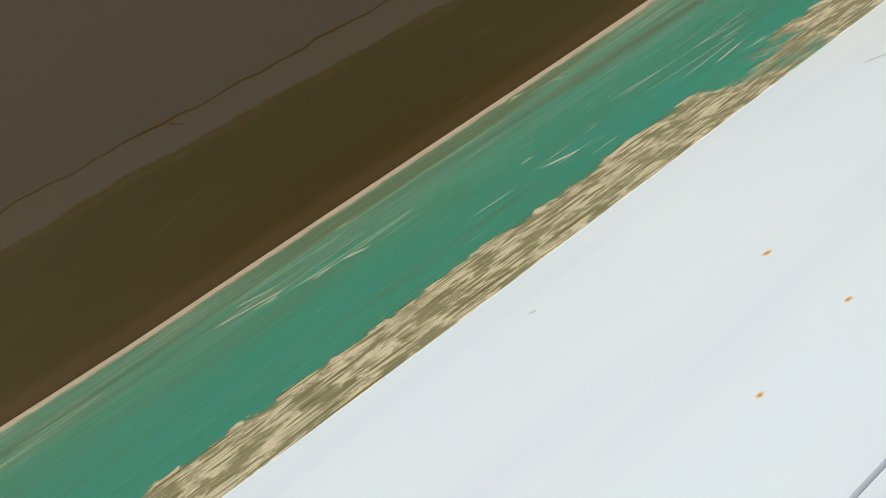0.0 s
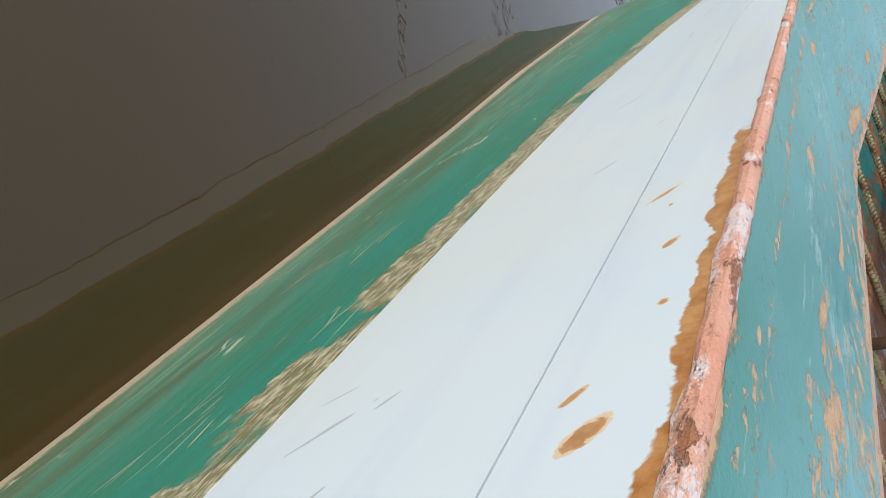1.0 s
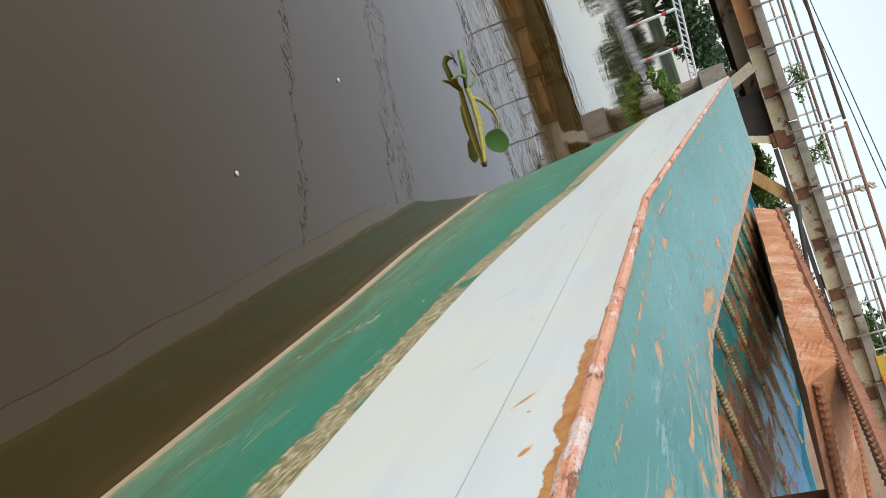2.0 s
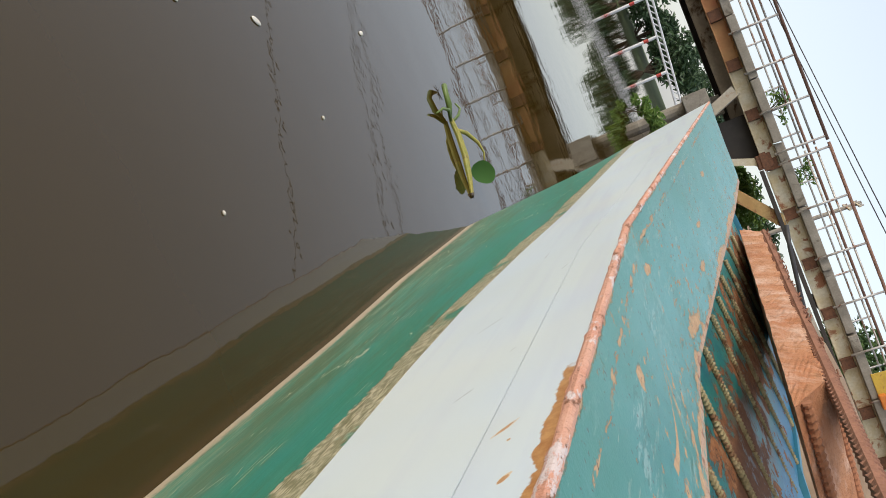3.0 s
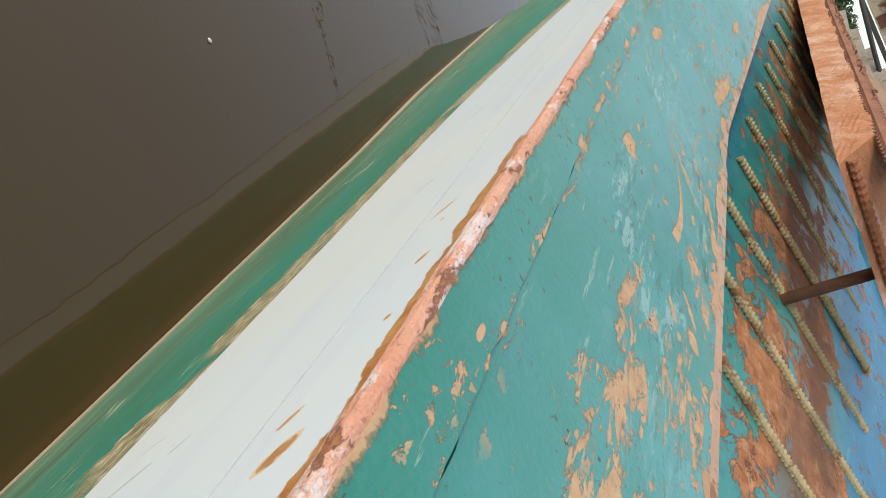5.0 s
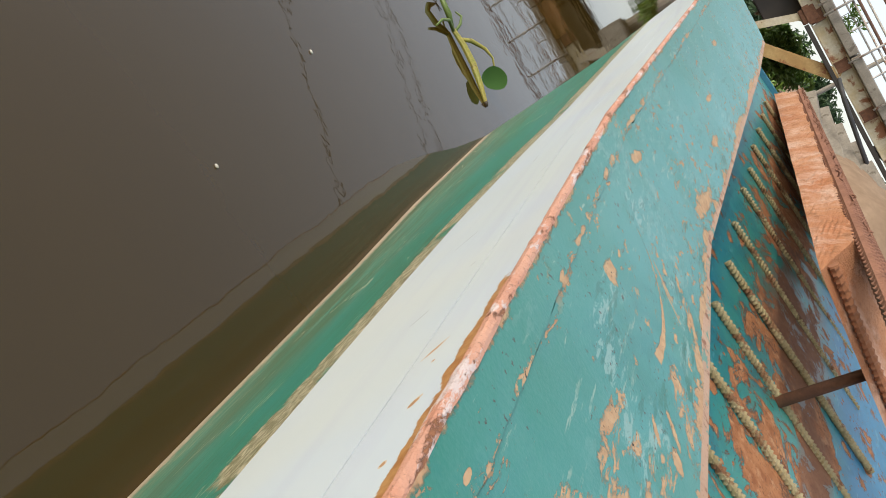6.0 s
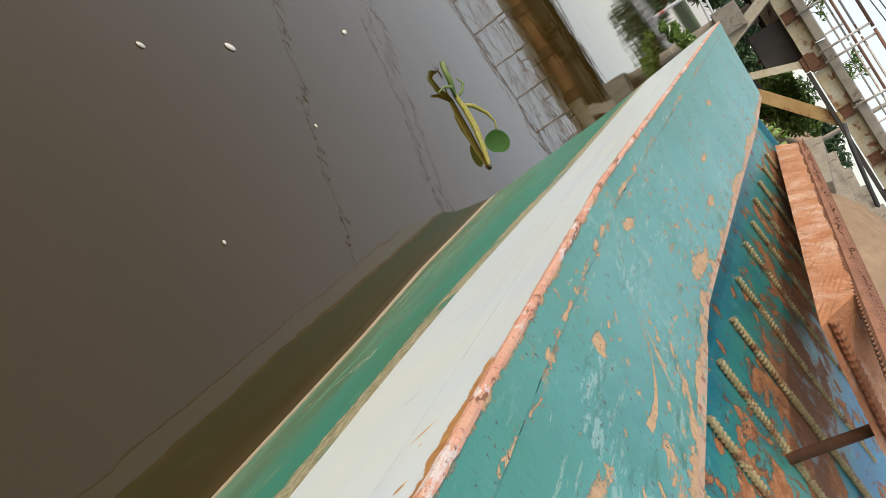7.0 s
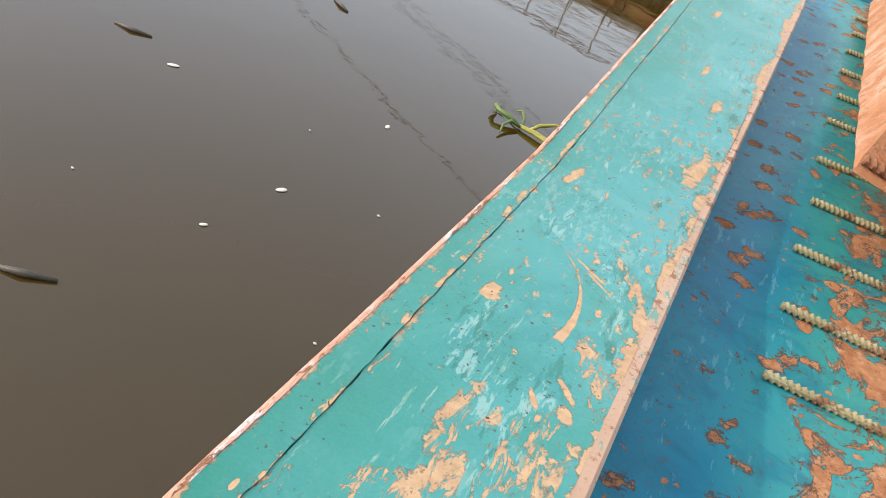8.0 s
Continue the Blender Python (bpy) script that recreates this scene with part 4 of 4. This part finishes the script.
part("lower_strut", box(bmesh.new(), (9.9, -0.16, 2.20), (16.2, 0.10, 0.09), bevel=0.01), DARK_SHADED_STEEL, bridge, "dark strut under the girder")
# braces under the girder
for a, b, w, mat in (((0.42, -0.1, 0.9), (-0.15, -0.05, 2.30), 0.26, PALE_STEEL), ((1.20, -0.05, 1.15), (1.62, -0.05, 2.30), 0.16, GIRDER),
                     ((1.60, -0.12, 1.05), (3.15, -0.05, 2.32), 0.26, YELLOWED), ((1.0, 1.2, 1.5), (1.72, 0.1, 2.3), 0.14, GIRDER),
                     ((0.9, 0.2, 1.1), (2.0, 0.2, 1.25), 0.16, DARK_SHADED_STEEL)):
    a, b = Vector(a), Vector(b)
    m = Matrix.Translation((a + b) / 2) @ (b - a).to_track_quat("Z", "Y").to_matrix().to_4x4()
    bm = bmesh.new()
    box(bm, (0, 0, 0), (w * 0.15, w, (b - a).length), m)
    box(bm, (w * 0.4, w / 2, 0), (w * 0.8, 0.02, (b - a).length), m)
    part("brace", bm, mat, bridge)
bm = bmesh.new()
box(bm, (1.62, 0.02, 2.34), (0.34, 0.26, 0.34), bevel=0.02)
box(bm, (1.62, -0.12, 2.34), (0.42, 0.03, 0.14))
part("bearing", bm, STEEL_RUST, bridge, "rusted bearing joint")
# crosshead block, its near-black colour carries the shade behind the braces
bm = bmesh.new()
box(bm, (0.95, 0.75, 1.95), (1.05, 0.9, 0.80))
part("shaded_crosshead", bm, DARK_SHADED_STEEL, bridge)

pier = thing("bridge_pier", "weathered concrete pile with block cap under the bridge", "pier", AX)
bm = bmesh.new()
tube(bm, (-0.22, 0.5, -1), (-0.22, 0.5, 1.15), 0.17, 12)
part("pile_shaft", bm, CONCRETE, pier)
bm = bmesh.new()
box(bm, (-0.15, 0.6, 1.42), (0.62, 1.6, 0.58), bevel=0.03)
part("cap", bm, CONCRETE, pier)
bm = bmesh.new()
box(bm, (-0.05, 1.4, 1.0), (0.5, 0.4, 2.0), bevel=0.02)
part("rear_shaft", bm, CONCRETE, pier)


def railing(x0, x1, y, step, name_label):
    f = thing("bridge_railing", name_label, "railing", AX, "railings of the bridge")
    x = x0
    while x <= x1 + 0.01:
        part("post", tube(bmesh.new(), (x, y - 0.10, 2.56), (x, y, 3.70), 0.026, 8), PIPE, f, smooth=True)
        x += step
    for z, r, mat in ((3.70, 0.036, RAIL_RUST), (3.42, 0.024, PIPE), (3.18, 0.022, PIPE)):
        part("rail", tube(bmesh.new(), (x0 - 0.1, y, z), (x1 + 0.1, y, z), r, 8), mat, f, smooth=True)
    return f


railing(-13.0, 1.55, -0.22, 0.97, "pipe railing with rusty top rail on the bridge edge")
railing(1.80, 18.0, -0.22, 1.15, "pipe railing with rusty top rail on the bridge edge")
railing(-13.0, 17.0, 3.1, 1.3, "pipe railing along the far edge of the bridge")
board = solid("yellow_board", box(bmesh.new(), (7.2, -0.25, 3.0), (0.5, 0.03, 0.42), bevel=0.01), YELLOW, "small yellow metal board fixed to the bridge edge", "board", m=AX)
lamp = solid("orange_cover", box(bmesh.new(), (7.6, -0.3, 2.86), (0.34, 0.2, 0.16), bevel=0.03), ORANGE, "small orange plastic cover beside the yellow board", "cover", m=AX)


# ---------------------------------------------------------------- plants
def leaves(bm, c, r, n, size, droop=0.3):
    for _ in range(n):
        d = Vector((random.gauss(0, 1), random.gauss(0, 1), random.gauss(0, 1))).normalized() * random.random() ** 0.45
        p = Vector(c) + Vector((d.x * r[0], d.y * r[1], d.z * r[2]))
        q = Euler((random.uniform(-1.2, 1.2), random.uniform(-1.2, 1.2), random.uniform(0, math.tau)))
        s = size * random.uniform(0.6, 1.3)
        vs = [bm.verts.new(p + q.to_matrix() @ Vector(v)) for v in ((0, -s, 0), (0.36 * s, 0, 0.1 * s), (0, s, -droop * s), (-0.36 * s, 0, 0.1 * s))]
        bm.faces.new(vs)


def bush(name, label, at, r, n, size, material, seed, clumps=9, group=""):
    random.seed(seed)
    b = thing(name, label, "bush" if name == "bush" else "tree", pose(*at), group)
    bm = bmesh.new()
    limbs = []
    for k in range(clumps):
        e = Vector((random.uniform(-1, 1) * r[0] * 0.8, random.uniform(-1, 1) * r[1] * 0.8, r[2] * random.uniform(0.5, 1.7)))
        limbs.append(e)
        bent(bm, [(0, 0, -0.1), tuple(e * 0.45 + Vector((0, 0, 0.1 * r[2]))), tuple(e)], [0.05 * r[2], 0.03 * r[2], 0.008 * r[2]], 5)
    part("branches" if name == "bush" else "trunk", bm, BARK, b)
    bm = bmesh.new()
    for e in limbs:
        s = random.uniform(0.35, 0.6)
        leaves(bm, e, (r[0] * s, r[1] * s, r[2] * s * 0.8), n // clumps, size)
    part("crown", bm, material, b)
    return b


bush("bush", "dense green bank shrub beside the bridge braces", (3.35, 23.4, 0.55), (0.95, 0.8, 0.85), 3000, 0.13, LEAF_A, 21, 18)
bush("bush", "leafy plant growing at the foot of the concrete pile", (0.75, 18.4, 0.02), (0.5, 0.4, 0.35), 900, 0.085, LEAF_A, 23, 6)
bush("bush", "leafy plant growing at the foot of the concrete pile", (-0.05, 18.9, 0.02), (0.3, 0.3, 0.22), 420, 0.08, LEAF_A, 24, 5)
bush("bush", "thin weeds growing out of the bridge deck edge", (1.2, 19.3, 2.75), (0.45, 0.1, 0.30), 160, 0.07, LEAF_A, 25, 7)
bush("bush", "thin weeds growing out of the bridge deck edge", (2.6, 19.15, 2.75), (0.4, 0.1, 0.25), 130, 0.07, LEAF_A, 26, 7)
bush("tree", "leafy tree standing behind the bridge", (10.2, 23.0, 1.0), (1.8, 1.5, 1.6), 3600, 0.15, LEAF_B, 27, 12)


def bladed_plant(at, r, n, length, seed):
    random.seed(seed)
    b = thing("bank_plant", "bright green leafy plant with long arching blades on the bank", "plant", pose(*at), "bladed plants on the bank")
    bm = bmesh.new()
    stems = []
    for _ in range(n // 14):
        a = Vector((random.uniform(-1, 1) * r, random.uniform(-0.8, 0.8) * r, -0.1))
        tip = a + Vector((random.gauss(0, 0.2), random.gauss(0, 0.2), random.uniform(0.5, 1.15))) * length * 2.2
        stems.append((a, tip))
        tube(bm, a, tip, 0.012, 5, 0.004)
    part("stalk", bm, SHOOT, b)
    bm = bmesh.new()
    for k in range(n):
        a, tip = stems[k % len(stems)]
        p = a.lerp(tip, random.uniform(0.25, 1.0))
        ang, up, ln = random.uniform(0, math.tau), random.uniform(0.1, 1.1), length * random.uniform(0.6, 1.3)
        d = Vector((math.cos(ang) * math.cos(up), math.sin(ang) * math.cos(up), math.sin(up)))
        w = Vector((-math.sin(ang), math.cos(ang), 0)) * ln * 0.085
        mid, end = p + d * ln * 0.5, p + d * ln + Vector((0, 0, -0.35 * ln))
        vs = [bm.verts.new(v) for v in (p, mid + w, end, mid - w)]
        bm.faces.new(vs)
    part("foliage", bm, BLADE, b)


for k, (at, r, n, ln) in enumerate((((1.75, 15.9, 0.0), 0.42, 620, 0.30), ((2.5, 16.1, 0.12), 0.55, 900, 0.34), ((3.3, 16.4, 0.3), 0.6, 900, 0.36), ((4.1, 16.9, 0.5), 0.5, 600, 0.30))):
    bladed_plant(at, r, n, ln, 60 + k)

# ---------------------------------------------------------------- bank
rows = []
for i in range(25):
    yy = 13.0 + i * 0.9
    row = []
    for k in range(19):
        xx = 1.5 + k * 0.8
        h = -0.35 + 1.35 * min(1.0, max(0.0, (xx - 1.5) / 3.4)) + 0.18 * noise.noise(Vector((xx * 0.7, yy * 0.7, 0))) + 0.06 * noise.noise(Vector((xx * 2.5, yy * 2.5, 3)))
        h += 1.05 * min(1.0, max(0.0, (xx - 3.4) / 2.4))
        h -= 1.4 * max(0.0, (15.4 - yy) / 2.4) ** 1.3
        row.append((xx, yy, h))
    rows.append(row)
solid("ground", loft(rows), BANK_SOIL, "bare earthen river bank under the bridge end", "bank", "structure", smooth=True)
random.seed(31)
for k in range(5):
    bm = box(bmesh.new(), (0, 0, 0), (0.34, 1.6, 0.9), bevel=0.02)
    solid("concrete_block", bm, CONCRETE, "pale concrete slab leaning on the river bank", "slab", m=pose(3.95 + k * 0.48, 17.7 - k * 0.25, 1.12 + 0.10 * k, 12 - 3 * k, 8, 25 + 9 * k), group="slabs on the bank")
solid("hanging_cable", bent(bmesh.new(), [(3.4, 17.3, 2.15), (3.78, 17.0, 2.04), (4.76, 17.0, 1.92), (5.69, 17.0, 1.83), (6.3, 17.0, 1.68), (6.75, 17.0, 1.50), (7.29, 17.0, 1.21), (7.6, 17.0, 0.6)], [0.045] * 8, 8), CABLE, "thick black cable sagging from under the bridge", "cable", smooth=True)

# ---------------------------------------------------------------- far bank
rows = [[(x, y, -0.3 + 0.9 * min(1, max(0, (y - 74) / 8)) + 0.2 * noise.noise(Vector((x * 0.1, y * 0.3, 0)))) for x in [-160 + 12 * k for k in range(28)]] for y in (74, 78, 82, 100, 140, 300)]
solid("far_bank", loft(rows), GRASSY, "low far river bank", "bank", "structure", smooth=True)
random.seed(41)
for k in range(17):
    xx = -34 + k * 4.0 + random.uniform(-1, 1)
    bush("tree", "dark green tree on the far river bank", (xx, 79 + random.uniform(-2, 3), 0.2), (3.3, 2.0, random.uniform(2.0, 3.3)), 2000, 0.36, LEAF_C, 50 + k, 13, "trees on the far bank")
walkway = thing("lattice_walkway", "white lattice walkway on red and white posts", "walkway")
for z in (0.0, 0.45):
    part("chord", tube(bmesh.new(), (-11, 66, 2.55 + z), (2.2, 67, 1.45 + z), 0.09, 6), WHITE_STEEL, walkway)
for k in range(26):
    f0, f1 = k / 26, (k + 1) / 26
    a = Vector((-11, 66, 2.55)).lerp(Vector((2.2, 67, 1.45)), f0)
    b = Vector((-11, 66, 3.0)).lerp(Vector((2.2, 67, 1.9)), f1)
    part("lattice_bar", tube(bmesh.new(), a, b, 0.05, 5), WHITE_STEEL, walkway)
for xx in (-7.5, -4.3, -1.4):
    zt = 2.55 - (xx + 11) / 13.2 * 1.1
    post = part("post", tube(bmesh.new(), (xx, 66.4, -0.5), (xx, 66.4, zt), 0.13, 8), WHITE_STEEL, walkway)
    for q in (0.9,):
        part("red_band", tube(bmesh.new(), (xx, 66.4, q), (xx, 66.4, q + 0.4), 0.14, 8), RED_PAINT, post, "red painted band")

# ---------------------------------------------------------------- overhead wires
def wire(a, b, sag, r):
    a, b = Vector(a), Vector(b)
    pts = [a.lerp(b, k / 24) - Vector((0, 0, sag * 4 * (k / 24) * (1 - k / 24))) for k in range(25)]
    solid("power_line", bent(bmesh.new(), pts, [r] * 25, 5), CABLE, "black overhead power line crossing the river", "cable", group="power lines", smooth=True)


def pole(x, y, top):
    p = thing("utility_pole", "concrete utility pole with cross arms carrying wires", "pole", pose(x, y, 0), "utility poles")
    part("shaft", tube(bmesh.new(), (0, 0, -1), (0, 0, top), 0.16, 10, 0.10), CONCRETE, p, smooth=True)
    for z in (top - 0.25, top - 0.75):
        part("cross_arm", box(bmesh.new(), (0, 0, z), (0.10, 1.7, 0.10), bevel=0.01), GIRDER, p)
        for k in (-0.75, -0.35, 0.35, 0.75):
            part("insulator", tube(bmesh.new(), (0, k, z + 0.05), (0, k, z + 0.20), 0.045, 8), PIPE, p)


pole(9.3, 45, 8.2)
ALONG = Vector((0.85, -0.53, 0))
for base, arms in (((0.26, 12.4), (0.0,)), ((0.0, 17.8), (-0.35, 0.35)), ((-1.0, 35.2), (-0.75, 0.75))):
    mid = Vector((*base, 0))
    a, b = mid - ALONG * 46, mid + ALONG * 40
    pole(a.x, a.y, 7.0)
    pole(b.x, b.y, 7.0)
    for k in arms:
        off = Vector((0, k, 6.90))
        wire(a + off, b + off, 0.75, 0.013 if base[1] < 20 else 0.022)
